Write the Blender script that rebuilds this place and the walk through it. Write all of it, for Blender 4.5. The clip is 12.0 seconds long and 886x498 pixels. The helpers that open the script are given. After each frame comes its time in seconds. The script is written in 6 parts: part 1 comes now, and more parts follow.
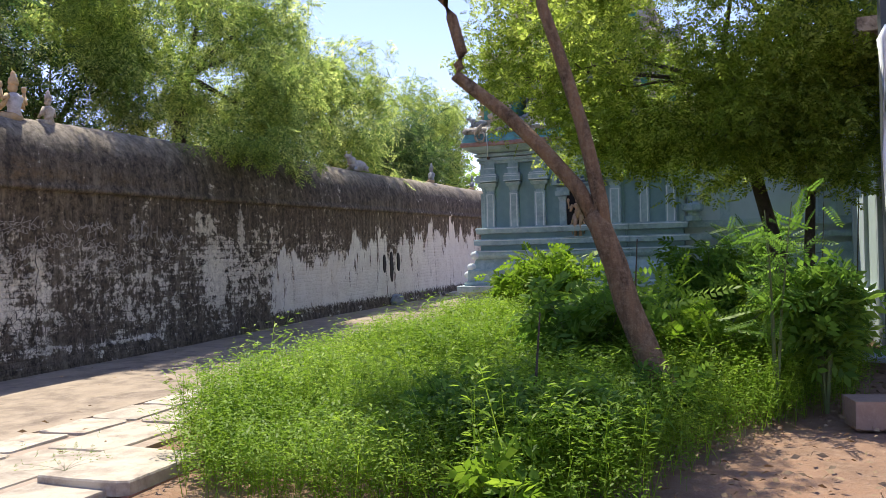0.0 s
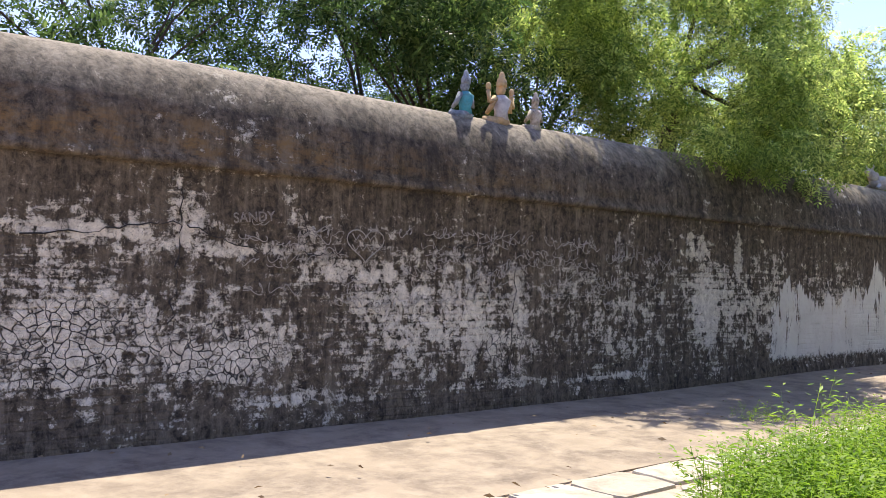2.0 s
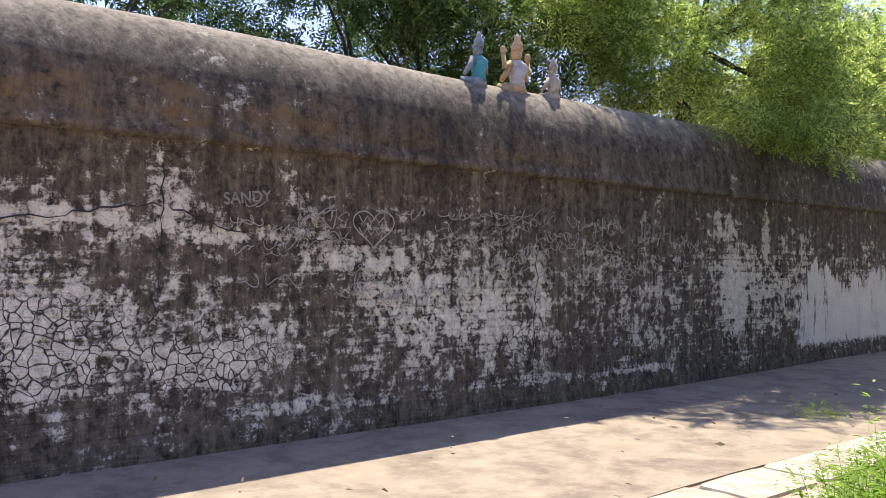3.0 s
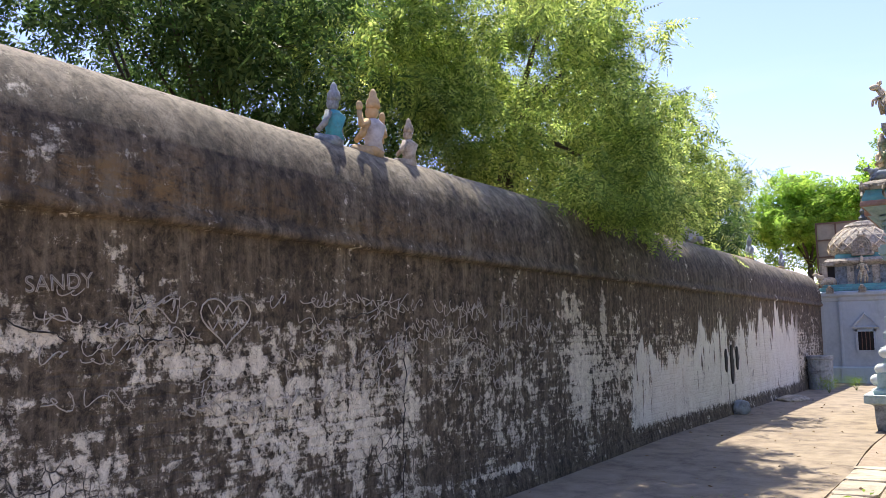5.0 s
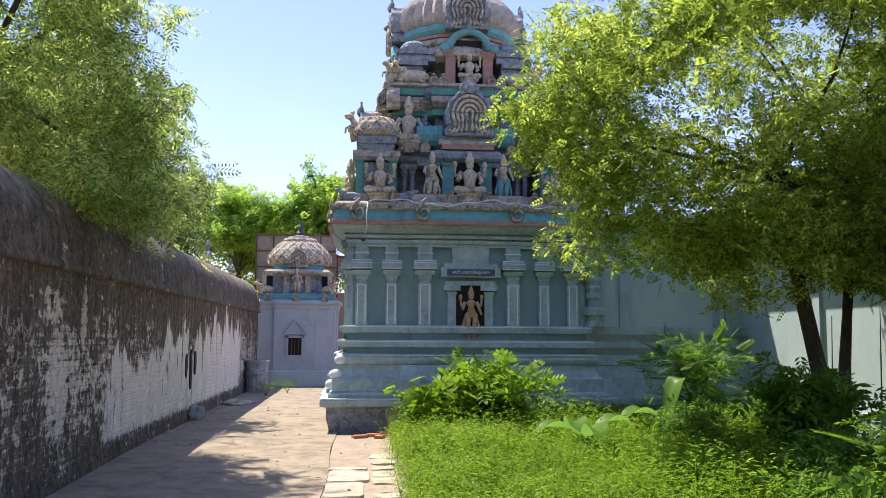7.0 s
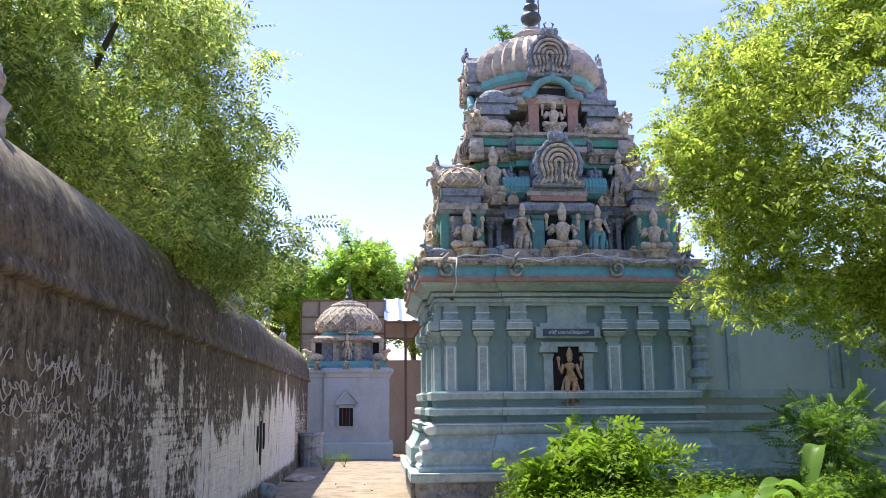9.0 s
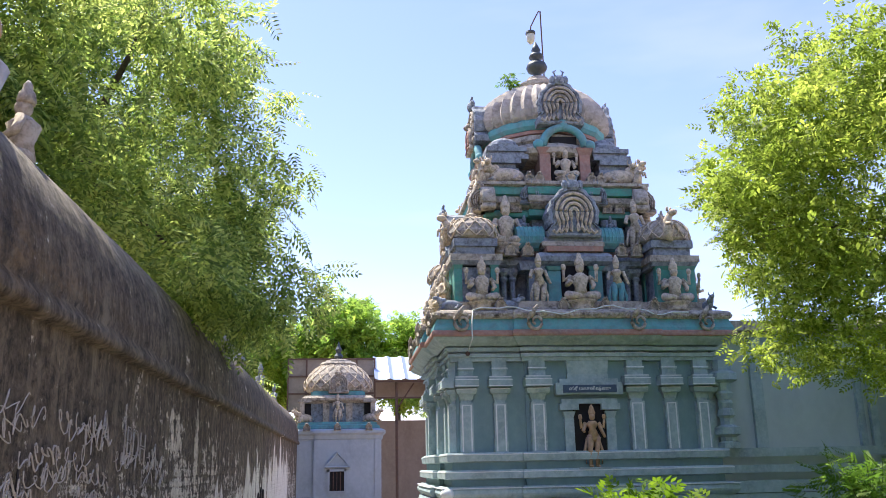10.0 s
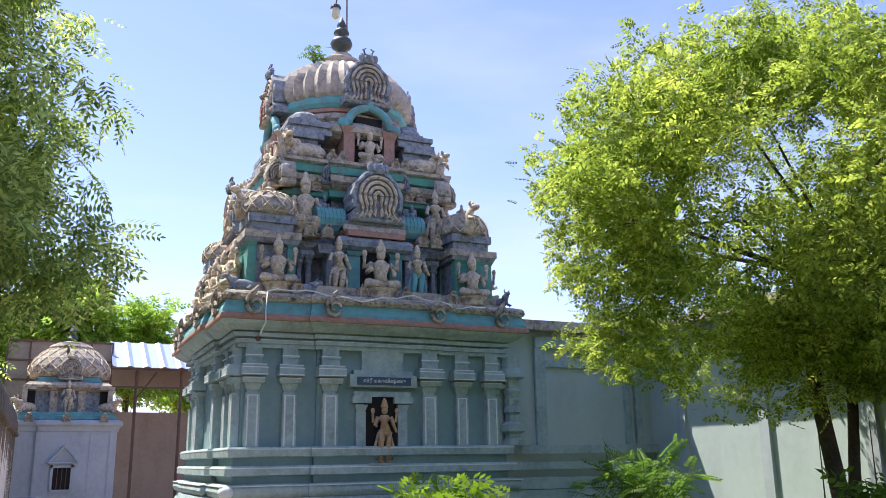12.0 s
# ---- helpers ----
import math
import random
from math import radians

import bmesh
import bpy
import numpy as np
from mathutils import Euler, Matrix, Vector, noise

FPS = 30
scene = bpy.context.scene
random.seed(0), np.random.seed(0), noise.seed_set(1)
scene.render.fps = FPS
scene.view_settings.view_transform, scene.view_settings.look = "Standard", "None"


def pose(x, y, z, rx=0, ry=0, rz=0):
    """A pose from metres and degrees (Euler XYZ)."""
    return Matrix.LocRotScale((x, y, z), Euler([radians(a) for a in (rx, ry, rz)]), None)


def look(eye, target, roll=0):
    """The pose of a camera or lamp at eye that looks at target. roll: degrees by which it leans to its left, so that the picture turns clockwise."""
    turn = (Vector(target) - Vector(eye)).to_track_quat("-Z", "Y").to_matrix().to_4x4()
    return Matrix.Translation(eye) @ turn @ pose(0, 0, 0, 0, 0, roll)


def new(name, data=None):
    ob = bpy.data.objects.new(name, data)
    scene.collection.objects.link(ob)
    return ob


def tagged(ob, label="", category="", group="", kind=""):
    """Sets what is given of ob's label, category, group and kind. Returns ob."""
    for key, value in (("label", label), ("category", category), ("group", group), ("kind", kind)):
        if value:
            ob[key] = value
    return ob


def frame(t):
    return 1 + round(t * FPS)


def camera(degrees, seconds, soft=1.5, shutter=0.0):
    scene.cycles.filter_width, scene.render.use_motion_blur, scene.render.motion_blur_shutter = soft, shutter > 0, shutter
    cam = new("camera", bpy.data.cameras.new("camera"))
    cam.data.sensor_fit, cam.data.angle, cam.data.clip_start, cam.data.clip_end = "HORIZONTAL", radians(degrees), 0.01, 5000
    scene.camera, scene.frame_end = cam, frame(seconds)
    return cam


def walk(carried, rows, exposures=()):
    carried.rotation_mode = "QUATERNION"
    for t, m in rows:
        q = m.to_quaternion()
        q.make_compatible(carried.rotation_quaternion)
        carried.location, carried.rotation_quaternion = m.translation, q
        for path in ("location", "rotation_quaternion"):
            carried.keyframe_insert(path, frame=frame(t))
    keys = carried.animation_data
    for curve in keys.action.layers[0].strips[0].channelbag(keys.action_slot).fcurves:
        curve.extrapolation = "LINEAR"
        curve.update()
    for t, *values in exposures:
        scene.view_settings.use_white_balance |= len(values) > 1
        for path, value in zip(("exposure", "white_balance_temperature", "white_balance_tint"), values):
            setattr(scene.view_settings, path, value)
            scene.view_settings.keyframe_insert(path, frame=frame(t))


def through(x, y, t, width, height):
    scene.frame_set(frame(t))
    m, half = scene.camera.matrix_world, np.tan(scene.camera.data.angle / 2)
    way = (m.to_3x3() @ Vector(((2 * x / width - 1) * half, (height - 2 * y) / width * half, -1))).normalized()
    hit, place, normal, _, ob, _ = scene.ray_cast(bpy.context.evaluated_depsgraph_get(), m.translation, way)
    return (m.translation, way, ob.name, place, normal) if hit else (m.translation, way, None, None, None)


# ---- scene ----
cam = camera(55.07, 12.0, soft=0.7)
# seconds, x, y, z, yaw, pitch, roll
ROWS = [
    (0.0, 3.231, -0.346, 1.361, 20.88, -0.23, 1.59),
    (0.5, 2.753, 0.252, 1.477, 34.03, -0.62, 2.48),
    (1.0, 2.444, 0.538, 1.514, 39.43, -2.35, 0.60),
    (1.5, 2.082, 0.891, 1.420, 46.22, -0.08, -0.06),
    (2.0, 1.663, 1.125, 1.340, 51.23, 1.79, -1.43),
    (2.5, 1.244, 1.278, 1.305, 50.23, 1.73, -0.94),
    (2.7, 1.042, 1.364, 1.311, 50.18, 0.55, -0.46),
    (4.3, -0.536, 1.653, 1.474, 40.98, 6.59, -0.35),
    (4.5, -0.663, 1.675, 1.490, 38.05, 6.85, 0.00),
    (5.0, -0.981, 1.777, 1.482, 32.75, 5.95, 1.02),
    (5.5, -1.308, 1.886, 1.435, 27.93, 3.26, 1.15),
    (6.0, -1.605, 1.991, 1.437, 17.69, -0.21, -1.06),
    (6.5, -1.851, 2.147, 1.516, 5.12, 1.59, -0.75),
    (7.0, -2.041, 2.068, 1.534, -5.63, 5.82, -0.36),
    (7.2, -2.119, 2.105, 1.563, -8.15, 7.96, 0.02),
    (8.8, -3.054, 3.050, 1.494, -5.38, 9.52, 0.58),
    (9.0, -3.177, 3.181, 1.497, -4.59, 10.41, 0.47),
    (9.5, -3.486, 3.524, 1.531, -4.83, 15.31, 0.16),
    (10.0, -3.743, 3.834, 1.521, -6.36, 14.35, 1.12),
    (10.5, -4.025, 4.078, 1.523, -12.12, 15.88, 1.16),
    (11.0, -4.197, 4.421, 1.508, -18.26, 14.73, 2.53),
    (11.5, -4.342, 4.649, 1.520, -22.02, 14.46, 2.08),
    (12.0, -4.471, 4.838, 1.513, -24.69, 13.89, 0.82),
]
EXPO = 1.15
walk(cam, [(t, pose(x, y, z, 90 + pitch, roll, yaw)) for t, x, y, z, yaw, pitch, roll in ROWS],
     exposures=[(0.0, EXPO - 0.13), (1.2, EXPO - 0.03), (2.5, EXPO + 0.08), (4.5, EXPO + 0.05), (5.5, EXPO - 0.03), (7.0, EXPO - 0.05), (9.0, EXPO + 0.2), (12.0, EXPO + 0.06)])

# ---- world and sun ----
SUN_DIR = Vector((-0.33, 0.40, 1.0)).normalized()
world = bpy.data.worlds.new("sky")
scene.world = world
world.use_nodes = True
wn = world.node_tree
sky = wn.nodes.new("ShaderNodeTexSky")
sky.sky_type = 'NISHITA'
sky.sun_disc = False
sky.sun_elevation = math.asin(SUN_DIR.z)
sky.sun_rotation = math.atan2(SUN_DIR.x, SUN_DIR.y)
sky.dust_density = 0.25
sky.ozone_density = 3.0
sky.air_density = 1.0
# thin high cloud
wc = wn.nodes.new("ShaderNodeTexCoord")
wm = wn.nodes.new("ShaderNodeMapping")
wm.inputs["Scale"].default_value, wm.inputs["Rotation"].default_value = (1.0, 2.2, 5.0), (0.2, 0.35, 0.5)
wz = wn.nodes.new("ShaderNodeTexNoise")
wz.inputs["Scale"].default_value, wz.inputs["Detail"].default_value, wz.inputs["Roughness"].default_value = 1.3, 5, 0.5
wr = wn.nodes.new("ShaderNodeMapRange")
wr.inputs[1].default_value, wr.inputs[2].default_value, wr.inputs[4].default_value = 0.5, 0.78, 0.4
wx = wn.nodes.new("ShaderNodeMix")
wx.data_type = 'RGBA'
wx.inputs[7].default_value = (3.5, 3.45, 4.1, 1)
wn.links.new(wc.outputs["Generated"], wm.inputs[0])
wn.links.new(wm.outputs[0], wz.inputs["Vector"])
wn.links.new(wz.outputs[0], wr.inputs[0])
wn.links.new(wr.outputs[0], wx.inputs[0])
tint = wn.nodes.new("ShaderNodeMix")
tint.data_type, tint.blend_type = 'RGBA', 'MULTIPLY'
tint.inputs[0].default_value = 1.0
tint.inputs[7].default_value = (0.87, 0.735, 0.9, 1)
wn.links.new(sky.outputs[0], tint.inputs[6])
wn.links.new(tint.outputs[2], wx.inputs[6])
wn.links.new(wx.outputs[2], wn.nodes["Background"].inputs[0])
wn.nodes["Background"].inputs[1].default_value = 0.15
sun_data = bpy.data.lights.new("sun", 'SUN')
sun_data.energy, sun_data.angle, sun_data.color = 4.0, radians(0.55), (1.0, 0.93, 0.8)
sun = new("sun", sun_data)
sun.matrix_world = look(SUN_DIR * 60, (0, 0, 0))


# ---- material helpers ----
def fresh(name):
    m = bpy.data.materials.new(name)
    m.use_nodes = True
    return m, m.node_tree, m.node_tree.nodes["Principled BSDF"]


def plug(nt, socket, value):
    if hasattr(value, "is_output"):
        nt.links.new(value, socket)
    elif isinstance(value, (tuple, list)) and len(value) == 3 and socket.type == 'RGBA':
        socket.default_value = (*value, 1)
    else:
        socket.default_value = value


def place(nt, scale=(1, 1, 1), move=(0, 0, 0)):
    c = nt.nodes.new("ShaderNodeTexCoord")
    m = nt.nodes.new("ShaderNodeMapping")
    m.inputs["Scale"].default_value = scale
    m.inputs["Location"].default_value = move
    nt.links.new(c.outputs["Object"], m.inputs["Vector"])
    return m.outputs[0]


def noisy(nt, vec, scale, detail=4, rough=0.6, distort=0.0):
    n = nt.nodes.new("ShaderNodeTexNoise")
    n.inputs["Scale"].default_value, n.inputs["Detail"].default_value = scale, detail
    n.inputs["Roughness"].default_value, n.inputs["Distortion"].default_value = rough, distort
    nt.links.new(vec, n.inputs["Vector"])
    return n.outputs[0]


def ramp(nt, value, low, high, a=0.0, b=1.0):
    n = nt.nodes.new("ShaderNodeMapRange")
    n.inputs[1].default_value, n.inputs[2].default_value = low, high
    n.inputs[3].default_value, n.inputs[4].default_value = a, b
    nt.links.new(value, n.inputs[0])
    return n.outputs[0]


def calc(nt, op, a, b=0.0):
    n = nt.nodes.new("ShaderNodeMath")
    n.operation = op
    plug(nt, n.inputs[0], a)
    plug(nt, n.inputs[1], b)
    return n.outputs[0]


def blend(nt, fac, a, b):
    n = nt.nodes.new("ShaderNodeMix")
    n.data_type = 'RGBA'
    plug(nt, n.inputs[0], fac)
    plug(nt, n.inputs[6], a)
    plug(nt, n.inputs[7], b)
    return n.outputs[2]


def relief(nt, bsdf, height, strength=0.4, distance=0.02):
    n = nt.nodes.new("ShaderNodeBump")
    n.inputs["Strength"].default_value, n.inputs["Distance"].default_value = strength, distance
    nt.links.new(height, n.inputs["Height"])
    nt.links.new(n.outputs[0], bsdf.inputs["Normal"])


def axis_of(nt, k):
    c = nt.nodes.new("ShaderNodeTexCoord")
    s = nt.nodes.new("ShaderNodeSeparateXYZ")
    nt.links.new(c.outputs["Object"], s.inputs[0])
    return s.outputs[k]


def surface(name, base, dirt, speck, big=0.8, small=14, rough=0.85, amount=0.6, bump=0.35, dist=0.01, metal=0.0, streak=1.0, spread=0.0):
    """Weathered surface: base colour, dirt in large blotches, specks in fine grain."""
    m, nt, b = fresh(name)
    v = place(nt, (1, 1, 1 / streak))
    w = place(nt)
    blot = ramp(nt, noisy(nt, v, big * 2.2, 6, 0.65, 0.4), 0.42, 0.68, 0, amount)
    grain = ramp(nt, noisy(nt, w, small, 6, 0.7), 0.45, 0.75, 0, amount * 0.8)
    col = blend(nt, grain, blend(nt, blot, base, dirt), speck)
    if spread:
        oi = nt.nodes.new("ShaderNodeObjectInfo")
        hsv = nt.nodes.new("ShaderNodeHueSaturation")
        nt.links.new(ramp(nt, oi.outputs["Random"], 0, 1, 1 - spread, 1 + spread), hsv.inputs["Value"])
        nt.links.new(col, hsv.inputs["Color"])
        col = hsv.outputs[0]
    plug(nt, b.inputs["Base Color"], col)
    b.inputs["Roughness"].default_value = rough
    b.inputs["Metallic"].default_value = metal
    relief(nt, b, noisy(nt, w, small * 2.5, 8, 0.7), bump, dist)
    return m


def leafy(name, low, high, tip, through=0.4, rough=0.5):
    m, nt, b = fresh(name)
    g = nt.nodes.new("ShaderNodeNewGeometry")
    r = g.outputs["Random Per Island"]
    patch = ramp(nt, noisy(nt, place(nt), 0.9, 2), 0.4, 0.62)
    col = blend(nt, calc(nt, 'MULTIPLY', r, 0.9), low, high)
    col = blend(nt, calc(nt, 'MULTIPLY', patch, ramp(nt, r, 0.3, 1.0)), col, tip)
    plug(nt, b.inputs["Base Color"], col)
    b.inputs["Roughness"].default_value = rough
    b.inputs["Specular IOR Level"].default_value = 0.2
    t = nt.nodes.new("ShaderNodeBsdfTranslucent")
    bright = nt.nodes.new("ShaderNodeHueSaturation")
    bright.inputs["Value"].default_value = 1.32
    nt.links.new(col, bright.inputs["Color"])
    nt.links.new(bright.outputs[0], t.inputs["Color"])
    mix = nt.nodes.new("ShaderNodeMixShader")
    mix.inputs[0].default_value = through
    nt.links.new(b.outputs[0], mix.inputs[1])
    nt.links.new(t.outputs[0], mix.inputs[2])
    nt.links.new(mix.outputs[0], nt.nodes["Material Output"].inputs[0])
    return m


# ---- materials ----
def wall_plaster():
    """Old lime plaster, blackened by algae in runs from the top, flaked to pale patches, limewashed on the far part."""
    m, nt, b = fresh("blackened_lime_plaster")
    w = place(nt)
    yy, zz = axis_of(nt, 1), axis_of(nt, 2)

    def mul(*v):
        out = v[0]
        for k in v[1:]:
            out = calc(nt, 'MULTIPLY', out, k)
        return out

    def near(y0, z0, ry, rz):
        """Falls from 1 at a stain's middle to 0 at its rim."""
        dy, dz = mul(calc(nt, 'SUBTRACT', yy, y0), 1 / ry), mul(calc(nt, 'SUBTRACT', zz, z0), 1 / rz)
        return ramp(nt, calc(nt, 'ADD', mul(dy, dy), mul(dz, dz)), 1.6, 0.2)

    huge = noisy(nt, place(nt, (1, 1, 1), (0, 2.2, 0.7)), 0.55, 3, 0.5)
    mott = noisy(nt, w, 2.6, 10, 0.74, 0.6)
    fine = noisy(nt, w, 12, 10, 0.8, 0.3)
    grit = noisy(nt, w, 48, 6, 0.8)
    runs = noisy(nt, place(nt, (1, 1, 0.14)), 7.5, 8, 0.75, 0.3)
    rows = noisy(nt, place(nt, (1, 0.35, 2.2)), 5.0, 8, 0.75, 0.2)
    dark = blend(nt, ramp(nt, fine, 0.4, 0.63), (0.02, 0.0145, 0.0095), (0.185, 0.143, 0.095))
    dark = blend(nt, mul(ramp(nt, runs, 0.48, 0.66), ramp(nt, zz, 2.9, 2.3), 0.55), dark, (0.3, 0.245, 0.175))
    dark = blend(nt, mul(ramp(nt, grit, 0.6, 0.72), ramp(nt, mott, 0.42, 0.6), 0.65), dark, (0.42, 0.39, 0.33))
    # pale flaked plaster, mostly at mid height
    belt = mul(ramp(nt, zz, -0.1, 0.7), ramp(nt, zz, 2.1, 1.1))
    pick = calc(nt, 'ADD', mul(mott, 0.38), calc(nt, 'ADD', mul(runs, 0.2), mul(rows, 0.42)))
    pick = calc(nt, 'ADD', pick, mul(calc(nt, 'SUBTRACT', fine, 0.5), 0.5))
    pick = calc(nt, 'ADD', pick, mul(calc(nt, 'SUBTRACT', grit, 0.5), 0.26))
    pick = calc(nt, 'ADD', pick, mul(calc(nt, 'SUBTRACT', huge, 0.5), 0.3))
    pick = calc(nt, 'ADD', pick, mul(calc(nt, 'SUBTRACT', belt, 1.0), 0.13))
    chip = noisy(nt, place(nt, (1, 1, 0.8), (0, 5, 2)), 6.5, 7, 0.7, 0.4)
    pick = calc(nt, 'ADD', pick, mul(calc(nt, 'SUBTRACT', chip, 0.5), 0.5))
    area = calc(nt, 'MAXIMUM', near(3.0, 0.72, 0.6, 0.36), calc(nt, 'MAXIMUM', near(4.15, 0.62, 0.55, 0.28), near(7.4, 0.45, 0.4, 0.3)))
    pull = mul(area, 0.085)
    for y0, z0, ry, rz in ((11.1, 1.05, 0.28, 0.6), (10.95, 1.8, 0.3, 0.22), (11.88, 1.75, 0.1, 0.42), (3.8, 1.85, 0.16, 0.4), (4.35, 1.52, 0.5, 0.1), (2.9, 1.62, 0.8, 0.09), (4.92, 1.6, 0.12, 0.3), (5.5, 1.36, 0.5, 0.1),
                           (6.95, 0.6, 0.14, 0.5), (7.6, 0.95, 0.14, 0.6), (7.4, 0.2, 0.9, 0.06), (9.0, 0.18, 0.7, 0.05), (5.0, 0.22, 0.5, 0.07)):
        pull = calc(nt, 'MAXIMUM', pull, mul(near(y0, z0, ry, rz), 0.105))
    pick = calc(nt, 'ADD', pick, pull)
    # brick courses showing through where the plaster has worn thin
    br = nt.nodes.new("ShaderNodeTexBrick")
    br.inputs["Scale"].default_value = 1.0
    br.inputs["Brick Width"].default_value, br.inputs["Row Height"].default_value = 0.21, 0.075
    br.inputs["Mortar Size"].default_value, br.inputs["Mortar Smooth"].default_value = 0.012, 0.6
    flat = nt.nodes.new("ShaderNodeCombineXYZ")
    nt.links.new(calc(nt, 'ADD', yy, mul(mott, 0.09)), flat.inputs[0])
    nt.links.new(calc(nt, 'ADD', zz, mul(chip, 0.05)), flat.inputs[1])
    nt.links.new(flat.outputs[0], br.inputs["Vector"])
    worn = mul(ramp(nt, zz, 1.75, 1.45), ramp(nt, noisy(nt, place(nt, (1, 1, 1), (0, 1.4, 3)), 0.8, 3, 0.5), 0.44, 0.56))
    course = mul(br.outputs["Fac"], worn)
    pick = calc(nt, 'SUBTRACT', pick, mul(course, 0.042))
    pale = ramp(nt, pick, 0.476, 0.53)
    light = blend(nt, ramp(nt, fine, 0.34, 0.66), (0.42, 0.36, 0.275), (0.9, 0.82, 0.67))
    light = blend(nt, mul(ramp(nt, grit, 0.54, 0.62), 0.7), light, (0.12, 0.097, 0.07))
    col = blend(nt, pale, dark, light)
    # network of cracks with pale cells
    vo = nt.nodes.new("ShaderNodeTexVoronoi")
    vo.feature = 'DISTANCE_TO_EDGE'
    vo.inputs["Scale"].default_value = 14.0
    warp = nt.nodes.new("ShaderNodeMixRGB")
    warp.inputs[0].default_value = 0.16
    nt.links.new(w, warp.inputs[1])
    wc = nt.nodes.new("ShaderNodeTexNoise")
    wc.inputs["Scale"].default_value = 4
    nt.links.new(w, wc.inputs["Vector"])
    nt.links.new(wc.outputs["Color"], warp.inputs[2])
    nt.links.new(warp.outputs[0], vo.inputs["Vector"])
    line = ramp(nt, calc(nt, 'ADD', vo.outputs["Distance"], mul(calc(nt, 'SUBTRACT', fine, 0.5), 0.16)), 0.015, 0.07, 1, 0)
    crack = mul(line, ramp(nt, area, 0.15, 0.5), pale)
    col = blend(nt, crack, col, (0.04, 0.035, 0.032))
    # limewashed part
    drip = noisy(nt, place(nt, (1, 1, 0.16)), 2.3, 9, 0.72)
    ragged = calc(nt, 'ADD', zz, calc(nt, 'ADD', mul(calc(nt, 'SUBTRACT', drip, 0.5), 2.2), mul(calc(nt, 'SUBTRACT', noisy(nt, place(nt, (1, 1, 0.5), (0, 9, 0)), 1.2, 4, 0.6), 0.5), 2.5)))
    edge = calc(nt, 'ADD', yy, mul(calc(nt, 'SUBTRACT', fine, 0.5), 1.1))
    wash = mul(ramp(nt, calc(nt, 'SUBTRACT', ragged, mul(calc(nt, 'SUBTRACT', yy, 15.5), 0.055)), 1.34, 1.28), ramp(nt, edge, 12.72, 12.8), ramp(nt, edge, 24.6, 24.2))
    wash = mul(wash, ramp(nt, calc(nt, 'ADD', zz, mul(calc(nt, 'SUBTRACT', fine, 0.5), 0.5)), 0.2, 0.27))
    white = blend(nt, ramp(nt, mott, 0.42, 0.7), (0.8, 0.765, 0.68), (0.68, 0.635, 0.55))
    col = blend(nt, mul(wash, ramp(nt, noisy(nt, place(nt, (1, 1, 0.16), (0, 4, 0)), 4.5, 8, 0.78), 0.6, 0.57)), col, white)
    # rust-coloured lichen along the ledge
    lich = mul(ramp(nt, noisy(nt, place(nt, (1, 1, 2.5)), 2.4, 10, 0.8), 0.47, 0.6), ramp(nt, zz, 2.12, 2.3), ramp(nt, zz, 2.75, 2.45))
    col = blend(nt, mul(lich, ramp(nt, yy, 10.0, 5.0, 0, 0.95)), col, (0.2, 0.122, 0.048))
    # bleached crest
    crest = mul(ramp(nt, calc(nt, 'ADD', zz, mul(calc(nt, 'SUBTRACT', mott, 0.5), 1.1)), 2.7, 3.12), ramp(nt, fine, 0.34, 0.6, 0.25, 0.9))
    col = blend(nt, crest, col, (0.37, 0.315, 0.24))
    # black algae runs down from the crest
    drips = mul(ramp(nt, noisy(nt, place(nt, (1, 1, 0.12), (0, 3, 1)), 3.4, 8, 0.7, 0.2), 0.5, 0.64), ramp(nt, zz, 1.5, 2.1), ramp(nt, zz, 3.1, 2.75))
    col = blend(nt, mul(drips, ramp(nt, fine, 0.3, 0.6, 0.9, 0.6)), col, (0.024, 0.018, 0.013))
    plug(nt, b.inputs["Base Color"], col)
    b.inputs["Roughness"].default_value = 0.95
    h = calc(nt, 'ADD', calc(nt, 'ADD', mul(fine, 0.6), mul(grit, 0.25)), calc(nt, 'SUBTRACT', mul(pale, 0.4), calc(nt, 'ADD', crack, mul(course, 0.5))))
    relief(nt, b, h, 0.8, 0.02)
    return m


PLASTER = wall_plaster()
CONCRETE = surface("worn_concrete", (0.31, 0.245, 0.175), (0.14, 0.105, 0.078), (0.41, 0.335, 0.245), 0.9, 5, 0.9, 0.95, 0.5)
FLAG = surface("pale_flagstone", (0.46, 0.4, 0.31), (0.22, 0.17, 0.125), (0.54, 0.475, 0.385), 1.6, 9, 0.85, 0.9, 0.6, spread=0.12)
BRICK = surface("red_brick", (0.42, 0.17, 0.09), (0.28, 0.13, 0.08), (0.5, 0.3, 0.2), 3, 22, 0.9, 0.6)
SOIL = surface("dry_soil", (0.29, 0.17, 0.1), (0.14, 0.088, 0.055), (0.36, 0.25, 0.165), 0.6, 9, 0.95, 0.8, 0.8, 0.04)
BLUE = surface("faded_blue_green_paint", (0.215, 0.335, 0.345), (0.14, 0.23, 0.235), (0.29, 0.41, 0.415), 1.0, 9, 0.75, 0.55, 0.2, 0.006, streak=2.5)
BLUE_L = surface("blue_grey_moulding_paint", (0.36, 0.475, 0.49), (0.15, 0.21, 0.22), (0.64, 0.72, 0.7), 1.3, 12, 0.75, 0.65, 0.25, 0.008, streak=1.5)
TRIM = surface("white_line_paint", (0.74, 0.78, 0.78), (0.5, 0.55, 0.55), (0.82, 0.84, 0.84), 2, 20, 0.8, 0.6)
